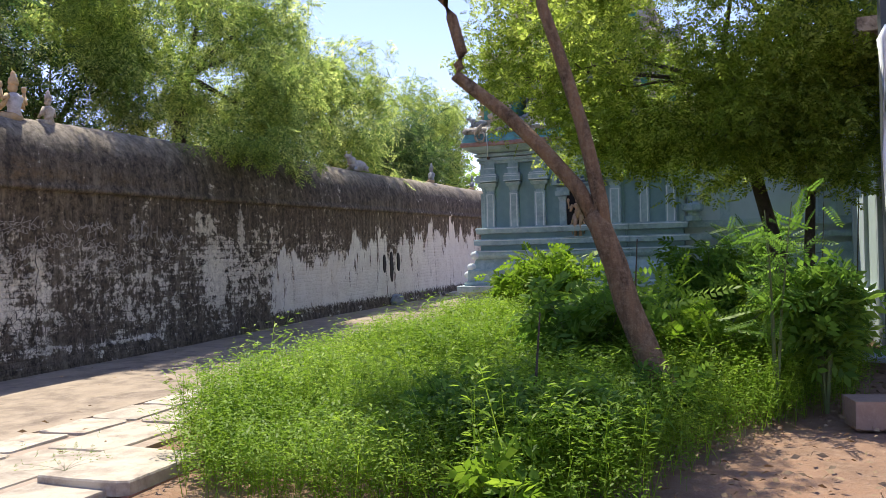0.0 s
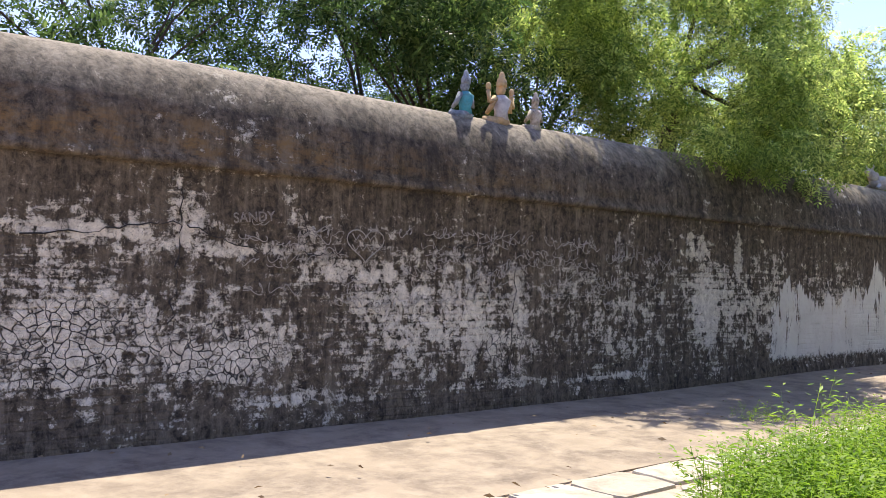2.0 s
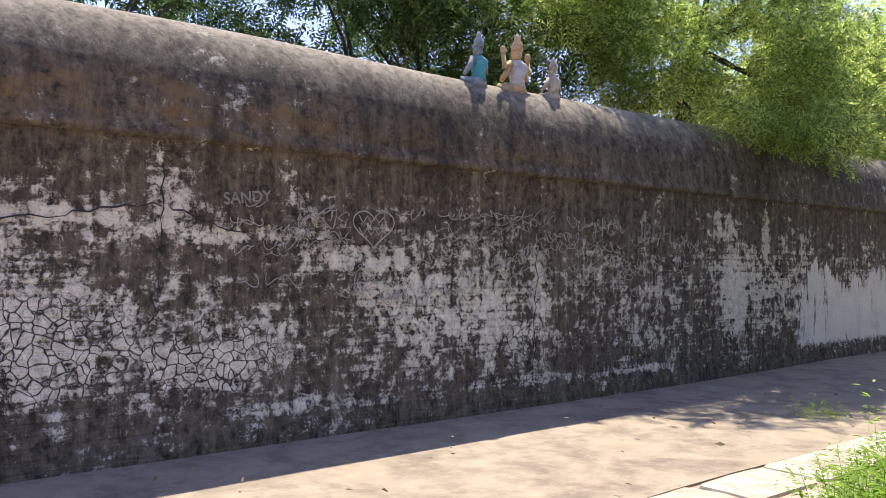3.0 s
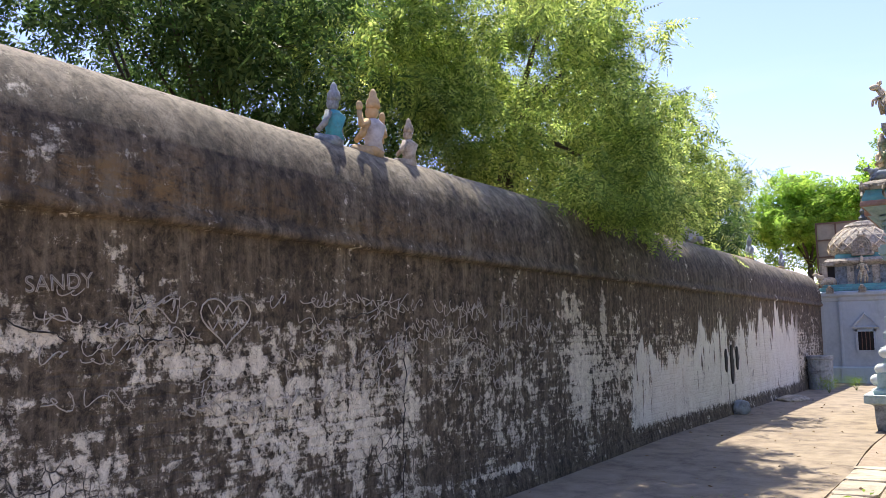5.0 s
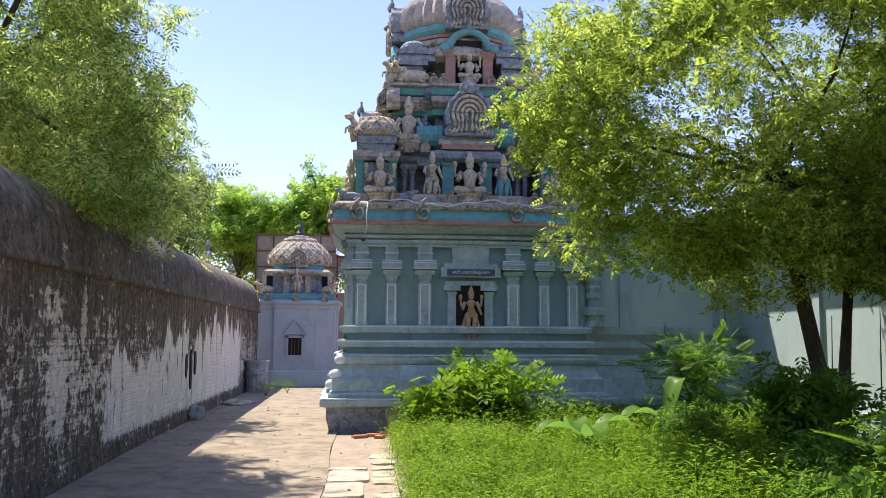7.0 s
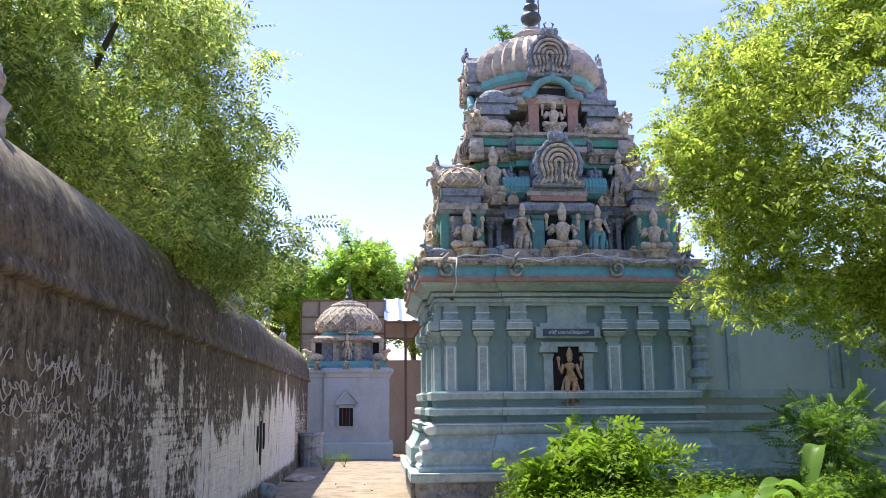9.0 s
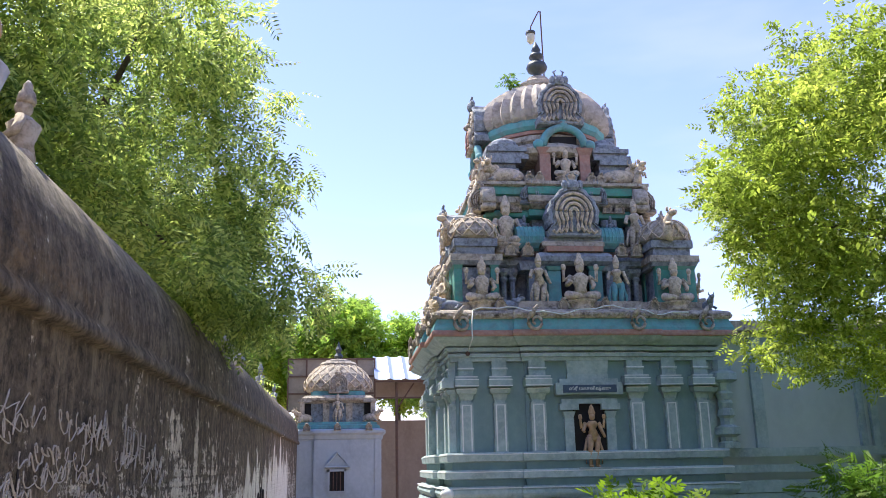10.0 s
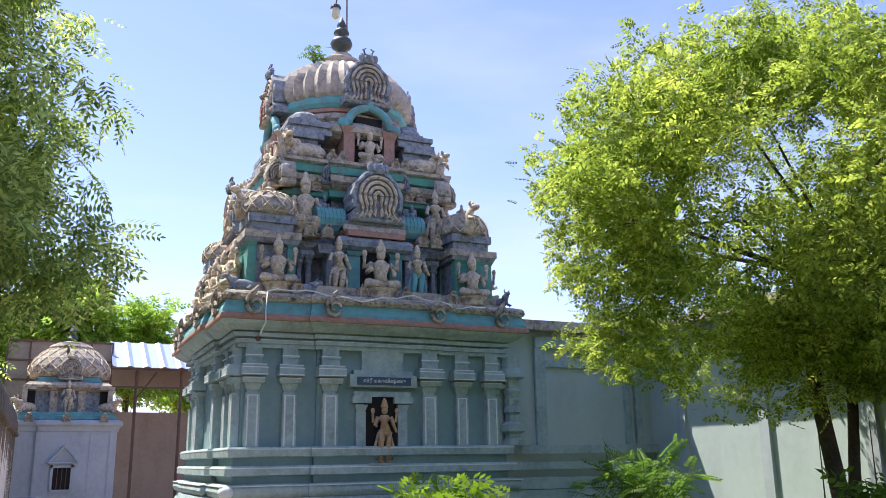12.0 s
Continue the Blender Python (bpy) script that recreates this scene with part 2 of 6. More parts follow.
TEAL = surface("turquoise_paint", (0.13, 0.38, 0.38), (0.15, 0.2, 0.2), (0.26, 0.42, 0.43), 2.2, 14, 0.8, 0.7, 0.3)
GREEN = surface("green_paint", (0.08, 0.33, 0.26), (0.15, 0.18, 0.165), (0.2, 0.38, 0.33), 2.2, 14, 0.8, 0.7, 0.3)
ORANGE = surface("brick_orange_paint", (0.4, 0.21, 0.15), (0.2, 0.15, 0.13), (0.5, 0.38, 0.32), 2.2, 16, 0.85, 0.7, 0.3)
STUCCO = surface("weathered_stucco", (0.49, 0.425, 0.335), (0.09, 0.075, 0.062), (0.6, 0.54, 0.46), 4.0, 22, 0.9, 0.95, 0.7, 0.015)
STUCCO_B = surface("blue_grey_stucco", (0.28, 0.315, 0.35), (0.085, 0.09, 0.1), (0.44, 0.46, 0.48), 4.0, 22, 0.9, 0.95, 0.7, 0.015)
FIGURE = surface("figure_stucco", (0.66, 0.54, 0.38), (0.15, 0.115, 0.08), (0.76, 0.67, 0.54), 6, 28, 0.85, 0.9, 0.6, 0.01)
IDOL = surface("ochre_stone", (0.56, 0.36, 0.21), (0.25, 0.16, 0.1), (0.66, 0.5, 0.36), 6, 30, 0.7, 0.6, 0.4, 0.006)
# near-black colour standing in for shade inside niches and recesses
SHADE = surface("niche_shade_black", (0.016, 0.014, 0.014), (0.03, 0.026, 0.025), (0.02, 0.02, 0.02), 3, 20, 0.9, 0.5, 0.2)
KALASH = surface("dark_finial_metal", (0.07, 0.085, 0.085), (0.04, 0.045, 0.045), (0.12, 0.13, 0.12), 5, 25, 0.5, 0.6, 0.2, metal=0.4)
PALEBLUE = surface("pale_blue_wash", (0.42, 0.48, 0.53), (0.29, 0.33, 0.37), (0.55, 0.6, 0.63), 0.9, 9, 0.85, 0.6, 0.2, streak=2)
GREYBLUE = surface("grey_wash", (0.46, 0.55, 0.55), (0.35, 0.42, 0.425), (0.54, 0.61, 0.61), 0.9, 8, 0.8, 0.5, 0.15, streak=2)
BEIGE = surface("beige_wall_paint", (0.3, 0.24, 0.19), (0.2, 0.155, 0.12), (0.36, 0.3, 0.25), 0.8, 9, 0.9, 0.6, 0.2, streak=2)
SHEET = surface("galvanised_sheet", (0.4, 0.47, 0.6), (0.3, 0.35, 0.44), (0.5, 0.56, 0.66), 1.5, 20, 0.4, 0.4, 0.05, metal=0.5)
RUST = surface("rusty_steel", (0.13, 0.075, 0.05), (0.06, 0.045, 0.04), (0.2, 0.12, 0.08), 4, 25, 0.75, 0.6, 0.3)
BARK = surface("brown_bark", (0.33, 0.2, 0.1), (0.1, 0.065, 0.035), (0.47, 0.34, 0.2), 5, 26, 0.95, 1.0, 1.0, 0.05, streak=4)
BARK_D = surface("dark_bark", (0.09, 0.07, 0.05), (0.045, 0.036, 0.028), (0.15, 0.12, 0.09), 3, 18, 0.95, 0.8, 0.9, 0.03, streak=4)
NEEM = leafy("neem_leaves", (0.11, 0.18, 0.045), (0.4, 0.49, 0.115), (0.7, 0.74, 0.24), 0.68)
NEEM_D = leafy("dark_leaves", (0.03, 0.065, 0.018), (0.1, 0.17, 0.045), (0.22, 0.3, 0.09), 0.5)
LIME = leafy("yellow_green_leaves", (0.12, 0.18, 0.022), (0.32, 0.41, 0.065), (0.54, 0.6, 0.12), 0.64)
FAR = leafy("far_leaves", (0.17, 0.3, 0.05), (0.32, 0.47, 0.08), (0.44, 0.56, 0.1), 0.65)
WEED = leafy("weed_leaves", (0.1, 0.19, 0.014), (0.22, 0.35, 0.025), (0.33, 0.46, 0.045), 0.5)
SHRUB = leafy("shrub_leaves", (0.07, 0.15, 0.022), (0.16, 0.29, 0.035), (0.26, 0.39, 0.05), 0.5)
BANANA = leafy("banana_leaf", (0.12, 0.24, 0.04), (0.16, 0.3, 0.05), (0.22, 0.36, 0.06), 0.5, 0.4)
TWIG = surface("green_stem", (0.09, 0.13, 0.035), (0.1, 0.075, 0.04), (0.14, 0.17, 0.06), 3, 20, 0.8, 0.6)


# ---- mesh helpers ----
def part(name, bm, material, parent=None, label="", smooth=False, kind=""):
    me = bpy.data.meshes.new(name)
    bmesh.ops.recalc_face_normals(bm, faces=bm.faces)
    bm.to_mesh(me)
    bm.free()
    for k in (material if isinstance(material, (list, tuple)) else [material]):
        me.materials.append(k)
    if smooth:
        me.polygons.foreach_set("use_smooth", [True] * len(me.polygons))
    ob = new(name, me)
    if parent:
        ob.parent = parent
    return tagged(ob, label, kind=kind)


def thing(name, label, category, group="", kind="", at=(0, 0, 0)):
    e = new(name)
    e.location = at
    e.empty_display_size = 0.1
    return tagged(e, label, category, group, kind)


def box(bm, x0, x1, y0, y1, z0, z1, mi=0):
    v = [bm.verts.new((x, y, z)) for z in (z0, z1) for x, y in ((x0, y0), (x1, y0), (x1, y1), (x0, y1))]
    for f in ((3, 2, 1, 0), (4, 5, 6, 7), (0, 1, 5, 4), (1, 2, 6, 5), (2, 3, 7, 6), (3, 0, 4, 7)):
        bm.faces.new([v[i] for i in f]).material_index = mi
    return bm


def loft(bm, rings, cap=True, mi=0):
    rows = [[bm.verts.new(p) for p in r] for r in rings]
    n = len(rows[0])
    for a, b in zip(rows, rows[1:]):
        for i in range(n):
            bm.faces.new((a[i], a[(i + 1) % n], b[(i + 1) % n], b[i])).material_index = mi
    if cap:
        bm.faces.new(rows[0][::-1]).material_index = mi
        bm.faces.new(rows[-1]).material_index = mi
    return bm


def tube(bm, pts, radii, seg=8, mi=0):
    """A tapered tube along a line of points."""
    rings = []
    for i, p in enumerate(pts):
        p = Vector(p)
        d = Vector(pts[min(i + 1, len(pts) - 1)]) - Vector(pts[max(i - 1, 0)])
        q = d.to_track_quat('Z', 'Y')
        r = radii[i] if isinstance(radii, (list, tuple)) else radii
        rings.append([p + q @ Vector((r * math.cos(a), r * math.sin(a), 0)) for a in (2 * math.pi * k / seg for k in range(seg))])
    return loft(bm, rings, True, mi)


def turned(bm, prof, cx=0, cy=0, seg=20, flute=0.0, mi=0):
    """A turned body: prof is (radius, z)."""
    rings = []
    for r, z in prof:
        rings.append([(cx + r * (1 + (flute if k % 2 else 0)) * math.cos(2 * math.pi * k / seg), cy + r * (1 + (flute if k % 2 else 0)) * math.sin(2 * math.pi * k / seg), z) for k in range(seg)])
    return loft(bm, rings, True, mi)


def ball(bm, c, r, u=10, v=7, turn=None, mi=0):
    """An ellipsoid; r is a number or three."""
    r = (r, r, r) if isinstance(r, (int, float)) else r
    rings = []
    for j in range(1, v):
        th = math.pi * j / v
        rings.append([Vector((r[0] * math.sin(th) * math.cos(2 * math.pi * k / u), r[1] * math.sin(th) * math.sin(2 * math.pi * k / u), -r[2] * math.cos(th))) for k in range(u)])
    rings = [[(turn @ p if turn else p) + Vector(c) for p in q] for q in rings]
    return loft(bm, rings, True, mi)


def plan(h, b, p, cx, cy):
    """A square plan of half-width h with a middle bay of half-width b standing p proud on each side."""
    side = [(-h, -h), (-b, -h), (-b, -h - p), (b, -h - p), (b, -h)]
    out = []
    for k in range(4):
        c, s = ((1, 0), (0, 1), (-1, 0), (0, -1))[k]
        out += [(cx + x * c - y * s, cy + x * s + y * c) for x, y in side]
    return out


def courses(bm, prof, h, b, p, cx, cy, mi=0):
    """A moulding run round that plan: prof is (projection, z)."""
    return loft(bm, [[(x, y, z) for x, y in plan(h + d, b + d * 0.6, p, cx, cy)] for d, z in prof], True, mi)
# ---- ground, path and compound wall ----
bm = bmesh.new()
STEP = 0.5


def fall(y):
    """The ground falls slightly from the temple towards the open end of the path."""
    k = min(1.0, max(0.0, (15.0 - y) / 6.0))
    return -0.06 * k * k * (3 - 2 * k)


def soil_z(x, y):
    return -0.07 + 0.6 * fall(y) + 0.025 * noise.noise(Vector((x * 0.9, y * 0.9, 0))) + 0.012 * noise.noise(Vector((x * 4, y * 4, 3)))


xs = [-900, -300, -90, -40, -20] + [-12 + 0.5 * i for i in range(49)] + [20, 40, 90, 300, 900]
ys = [-900, -300, -90, -40, -15] + [-6 + 0.5 * i for i in range(90)] + [50, 90, 300, 900]
grid = [[bm.verts.new((x, y, soil_z(x, y))) for x in xs] for y in ys]
for r, q in zip(grid, grid[1:]):
    for i in range(len(xs) - 1):
        bm.faces.new((r[i], r[i + 1], q[i + 1], q[i]))
tagged(part("ground", bm, SOIL, smooth=True), "dry brown soil scattered with leaf litter", "ground", kind="structure")

bm = bmesh.new()
ny = 60
pv = []
for j in range(ny + 1):
    y = -6 + 34.5 * j / ny
    row = []
    for k in range(9):
        x = -5.1 + (2.72 + 0.02 * math.sin(y * 1.7)) * k / 8
        row.append(bm.verts.new((x, y, fall(y) + 0.006 * noise.noise(Vector((x * 1.3, y * 1.3, 7))))))
    pv.append(row)
for a, b in zip(pv, pv[1:]):
    for k in range(8):
        bm.faces.new((a[k], a[k + 1], b[k + 1], b[k]))
rim = [v for row in pv for v in (row[-1],)]
for a, b in zip(rim, rim[1:]):
    c, d = bm.verts.new((a.co.x, a.co.y, -0.2)), bm.verts.new((b.co.x, b.co.y, -0.2))
    bm.faces.new((a, c, d, b))
tagged(part("pavement", bm, CONCRETE), "worn brown concrete path along the old wall", "path", kind="structure")

# compound wall: upright face, ledge, rounded overhanging top
WALL_X = -5.07
prof = [(WALL_X + 0.05, -0.3), (WALL_X + 0.03, 0.06), (WALL_X + 0.01, 0.14), (WALL_X, 0.3), (WALL_X, 1.2), (WALL_X, 2.165), (WALL_X + 0.005, 2.172), (WALL_X + 0.06, 2.18), (WALL_X + 0.075, 2.2), (WALL_X + 0.07, 2.24), (WALL_X + 0.03, 2.3)]
WALL_C, WALL_RX, WALL_RZ = -5.56, 0.53, 0.79
prof += [(WALL_C + WALL_RX * math.cos(a), 2.34 + WALL_RZ * math.sin(a)) for a in (math.pi * k / 16 for k in range(17))]
prof += [(-6.13, 1.0), (-6.15, -0.3)]
bm = bmesh.new()
rings = []
WALL_N = 130
for j in range(WALL_N + 1):
    y = -9 + 37.2 * j / WALL_N
    ring = []
    for x, z in prof:
        k = 0.018 * noise.noise(Vector((y * 0.5, z * 0.8, 2))) + 0.007 * noise.noise(Vector((y * 2.2, z * 2.2, 5)))
        zz = z + (0.03 * noise.noise(Vector((y * 0.35, 0, 9))) if z > 2.3 else 0)
        ring.append((x + k, y, zz))
    rings.append(ring)
loft(bm, rings)
tagged(part("wall_west", bm, PLASTER, smooth=True), "old compound wall with blackened flaking plaster and a rounded top", "wall", kind="structure")

# statues sitting on the wall's crest
TURQ = surface("turquoise_cloth_paint", (0.06, 0.3, 0.34), (0.09, 0.12, 0.125), (0.16, 0.4, 0.43), 5, 26, 0.8, 0.6)
CHALK = surface("chalky_figure_paint", (0.5, 0.47, 0.46), (0.25, 0.23, 0.22), (0.6, 0.57, 0.55), 5, 26, 0.85, 0.7)
OCHRE = surface("ochre_figure_paint", (0.5, 0.34, 0.17), (0.26, 0.2, 0.13), (0.58, 0.45, 0.3), 5, 26, 0.85, 0.7)
# ---- ornaments and figures ----
def slab(bm, x0, x1, y0, y1, z0, z1, g=0.0, mi=0):
    """A block whose top grows by g on its left, right and front."""
    v = [bm.verts.new(p) for p in ((x0, y0, z0), (x1, y0, z0), (x1, y1, z0), (x0, y1, z0), (x0 - g, y0 - g, z1), (x1 + g, y0 - g, z1), (x1 + g, y1, z1), (x0 - g, y1, z1))]
    for f in ((3, 2, 1, 0), (4, 5, 6, 7), (0, 1, 5, 4), (1, 2, 6, 5), (2, 3, 7, 6), (3, 0, 4, 7)):
        bm.faces.new([v[i] for i in f]).material_index = mi


def pilaster(parent, x, y, w, z0=1.7, narrow=1.0):
    """A wall pilaster at face y (towards -y): shaft, neck, bell, wide abacus, corbel."""
    k = w * narrow
    bm = bmesh.new()
    slab(bm, x - k * 0.55, x + k * 0.55, y - 0.1, y + 0.03, z0 - 0.004, z0 + 0.7)
    p = tpart("pilaster", bm, BLUE_L, parent=parent)
    bm = bmesh.new()
    slab(bm, x - k * 0.42, x + k * 0.42, y - 0.06, y + 0.03, z0 + 0.7, z0 + 0.74)
    slab(bm, x - k * 0.5, x + k * 0.5, y - 0.065, y + 0.03, z0 + 0.74, z0 + 0.83, 0.025)
    slab(bm, x - k * 0.8, x + k * 0.8, y - 0.13, y + 0.03, z0 + 0.83, z0 + 0.9, 0.015)
    slab(bm, x - k * 0.6, x + k * 0.6, y - 0.08, y + 0.03, z0 + 0.9, z0 + 0.925, 0.05)
    tpart("capital", bm, BLUE_L, parent=p)
    bm = bmesh.new()
    slab(bm, x - k * 0.98, x + k * 0.98, y - 0.2, y + 0.03, z0 + 0.925, z0 + 1.03)
    slab(bm, x - k * 0.92, x + k * 0.92, y - 0.17, y + 0.03, z0 + 1.03, z0 + 1.07)
    tpart("abacus", bm, BLUE_L, parent=p)
    bm = bmesh.new()
    slab(bm, x - k * 0.62, x + k * 0.62, y - 0.1, y + 0.03, z0 + 1.07, z0 + 1.17)
    slab(bm, x - k * 0.68, x + k * 0.68, y - 0.12, y + 0.03, z0 + 1.17, z0 + 1.2)
    slab(bm, x - k * 0.6, x + k * 0.6, y - 0.09, y + 0.03, z0 + 1.2, z0 + 1.35)
    tpart("corbel", bm, BLUE_L, parent=p)
    bm = bmesh.new()
    e, f = k * 0.42, 0.02
    for a in ((x - e, x - e + f, z0 + 0.015, z0 + 0.66), (x + e - f, x + e, z0 + 0.015, z0 + 0.66), (x - e, x + e, z0 + 0.66, z0 + 0.675)):
        slab(bm, a[0], a[1], y - 0.104, y - 0.08, a[2], a[3])
    for hw, yy, zz in ((0.985, 0.203, 0.93), (0.985, 0.203, 1.02), (0.925, 0.173, 1.062), (0.81, 0.146, 0.89), (0.685, 0.123, 1.19)):
        slab(bm, x - k * hw, x + k * hw, y - yy, y - yy + 0.02, z0 + zz, z0 + zz + 0.013)
    tpart("panel_border", bm, TRIM, "chalky white painted line", p)
    return p


def medallion(bm, x, y, z, r, thick=0.1, rings=3, mi=0, mj=0):
    """A horseshoe gable with ringed relief, facing -y, base at z."""
    cz = z + r * 0.92
    line = [(-1.02, -0.92), (-1.06, -0.66), (-0.9, -0.5), (-0.84, -0.42)]
    for i in range(25):
        a = radians(205 - 230 * i / 24)
        w = 1 + 0.16 * max(0.0, math.sin(a)) ** 8 + 0.035 * math.sin(13 * a)
        line.append((w * math.cos(a), w * math.sin(a)))
    line += [(-u, v) for u, v in line[3::-1]]
    loft(bm, [[(x + r * q * u, yy, max(z, cz + r * q * v)) for u, v in line] for yy, q in ((y + thick, 1.0), (y, 1.0), (y - 0.02, 0.94), (y - 0.02, 0.86), (y + 0.015, 0.81))], True, mi)
    # nested horseshoe arches whose feet curl outwards
    for k in range(rings + 1):
        rr = 0.7 - 0.185 * k
        half = [(rr * math.cos(a), 0.04 + rr * 1.08 * math.sin(a)) for a in (radians(90 - 115 * i / 10) for i in range(11))]
        half += [(rr * 0.84, -0.42 + 0.1 * k), (rr * 0.86, -0.66 + 0.05 * k), (rr * 1.08, -0.8 + 0.03 * k), (rr * 1.22, -0.68 + 0.03 * k)]
        pts = [(-u, v) for u, v in half[:0:-1]] + half
        tube(bm, [(x + r * u, y - 0.02, cz + r * v) for u, v in pts], r * 0.07, 6, mj)
    # lion-mask crest
    top = cz + r * 1.12
    ball(bm, (x, y - 0.02, top), (r * 0.26, 0.07, r * 0.24), 8, 6, mi=mi)
    for s in (-1, 1):
        ball(bm, (x + s * r * 0.3, y, top + r * 0.05), (r * 0.14, 0.05, r * 0.2), 7, 5, mi=mi)
        tube(bm, [(x + s * r * 0.12, y, top + r * 0.15), (x + s * r * 0.22, y, top + r * 0.42), (x + s * r * 0.1, y, top + r * 0.5)], [r * 0.08, r * 0.06, r * 0.02], 5, mi)
    return bm


def standing(h, mi=0, mj=0, arms=2, lean=0.04):
    """A standing figure of height h facing -y, crowned; one plain mesh."""
    bm = bmesh.new()
    s = h
    for k in (-1, 1):
        tube(bm, [(k * 0.055 * s, 0, 0.02 * s), (k * 0.06 * s, -0.01 * s, 0.25 * s), (k * 0.055 * s + lean * s * 0.4, 0, 0.47 * s)], [0.035 * s, 0.048 * s, 0.07 * s], 8, mj)
        ball(bm, (k * 0.06 * s, -0.035 * s, 0.015 * s), (0.035 * s, 0.06 * s, 0.018 * s), 8, 5, mi=mj)
    ball(bm, (lean * s * 0.4, 0, 0.47 * s), (0.115 * s, 0.075 * s, 0.075 * s), 10, 6, mi=mj)
    tube(bm, [(0.02 * s, 0, 0.48 * s), (0, 0, 0.57 * s), (0, 0, 0.68 * s), (0, 0, 0.735 * s)], [0.085 * s, 0.07 * s, 0.105 * s, 0.06 * s], 10, mi)
    ball(bm, (0, -0.01 * s, 0.805 * s), (0.052 * s, 0.058 * s, 0.065 * s), 10, 7, mi=mi)
    turned(bm, [(0.06 * s, 0.84 * s), (0.062 * s, 0.87 * s), (0.045 * s, 0.92 * s), (0.038 * s, 0.95 * s), (0.012 * s, 1.0 * s)], 0, 0, 10, mi=mi)
    for k in (-1, 1):
        tube(bm, [(k * 0.105 * s, 0, 0.705 * s), (k * 0.155 * s, 0.0, 0.58 * s), (k * (0.17 + 0.02 * k) * s, -0.05 * s, (0.47 if k > 0 else 0.56) * s)], [0.036 * s, 0.03 * s, 0.022 * s], 7, mi)
        if arms == 4:
            tube(bm, [(k * 0.11 * s, 0.01 * s, 0.7 * s), (k * 0.19 * s, 0, 0.63 * s), (k * 0.2 * s, -0.02 * s, 0.76 * s)], [0.034 * s, 0.028 * s, 0.02 * s], 7, mi)
            ball(bm, (k * 0.2 * s, -0.02 * s, 0.8 * s), (0.035 * s, 0.025 * s, 0.05 * s), 8, 6, mi=mi)
        tube(bm, [(k * 0.1 * s, 0.01, 0.45 * s), (k * 0.15 * s, 0.0, 0.25 * s), (k * 0.13 * s, 0, 0.05 * s)], [0.02 * s, 0.026 * s, 0.012 * s], 6, mj)
    return bm


def seated(h, mi=0, mj=0, arms=4, pedestal=True, mt=None):
    """A seated cross-legged figure with a pedestal, facing -y; one plain mesh."""
    bm = bmesh.new()
    s = h
    z = 0.16 * s if pedestal else 0
    if pedestal:
        turned(bm, [(0.2 * s, 0), (0.22 * s, 0.03 * s), (0.17 * s, 0.06 * s), (0.2 * s, 0.12 * s), (0.25 * s, 0.16 * s)], 0, 0, 14, 0.04, mj)
    for k in (-1, 1):
        tube(bm, [(k * 0.07 * s, 0, z + 0.07 * s), (k * 0.23 * s, -0.1 * s, z + 0.08 * s), (k * 0.06 * s, -0.2 * s, z + 0.05 * s)], [0.085 * s, 0.075 * s, 0.045 * s], 8, mj)
    ball(bm, (0, 0, z + 0.09 * s), (0.15 * s, 0.12 * s, 0.09 * s), 10, 6, mi=mj)
    tube(bm, [(0, 0, z + 0.1 * s), (0, 0, z + 0.22 * s), (0, 0, z + 0.38 * s), (0, 0, z + 0.46 * s)], [0.12 * s, 0.095 * s, 0.145 * s, 0.06 * s], 10, mi if mt is None else mt)
    ball(bm, (0, -0.015 * s, z + 0.54 * s), (0.07 * s, 0.078 * s, 0.085 * s), 10, 7, mi=mi)
    turned(bm, [(0.075 * s, z + 0.58 * s), (0.082 * s, z + 0.61 * s), (0.07 * s, z + 0.68 * s), (0.045 * s, z + 0.71 * s), (0.04 * s, z + 0.76 * s), (0.015 * s, z + 0.8 * s)], 0, 0, 10, mi=mi)
    for k in (-1, 1):
        tube(bm, [(k * 0.14 * s, 0, z + 0.41 * s), (k * 0.22 * s, -0.01, z + 0.26 * s), (k * 0.17 * s, -0.12 * s, z + (0.2 if k > 0 else 0.3) * s)], [0.05 * s, 0.042 * s, 0.03 * s], 7, mi)
        if arms == 4:
            tube(bm, [(k * 0.15 * s, 0.01, z + 0.4 * s), (k * 0.27 * s, 0, z + 0.34 * s), (k * 0.27 * s, -0.02, z + 0.5 * s)], [0.045 * s, 0.038 * s, 0.03 * s], 7, mi)
            ball(bm, (k * 0.27 * s, -0.02, z + 0.55 * s), (0.045 * s, 0.03, 0.06 * s), 8, 6, mi=mi)
    return bm


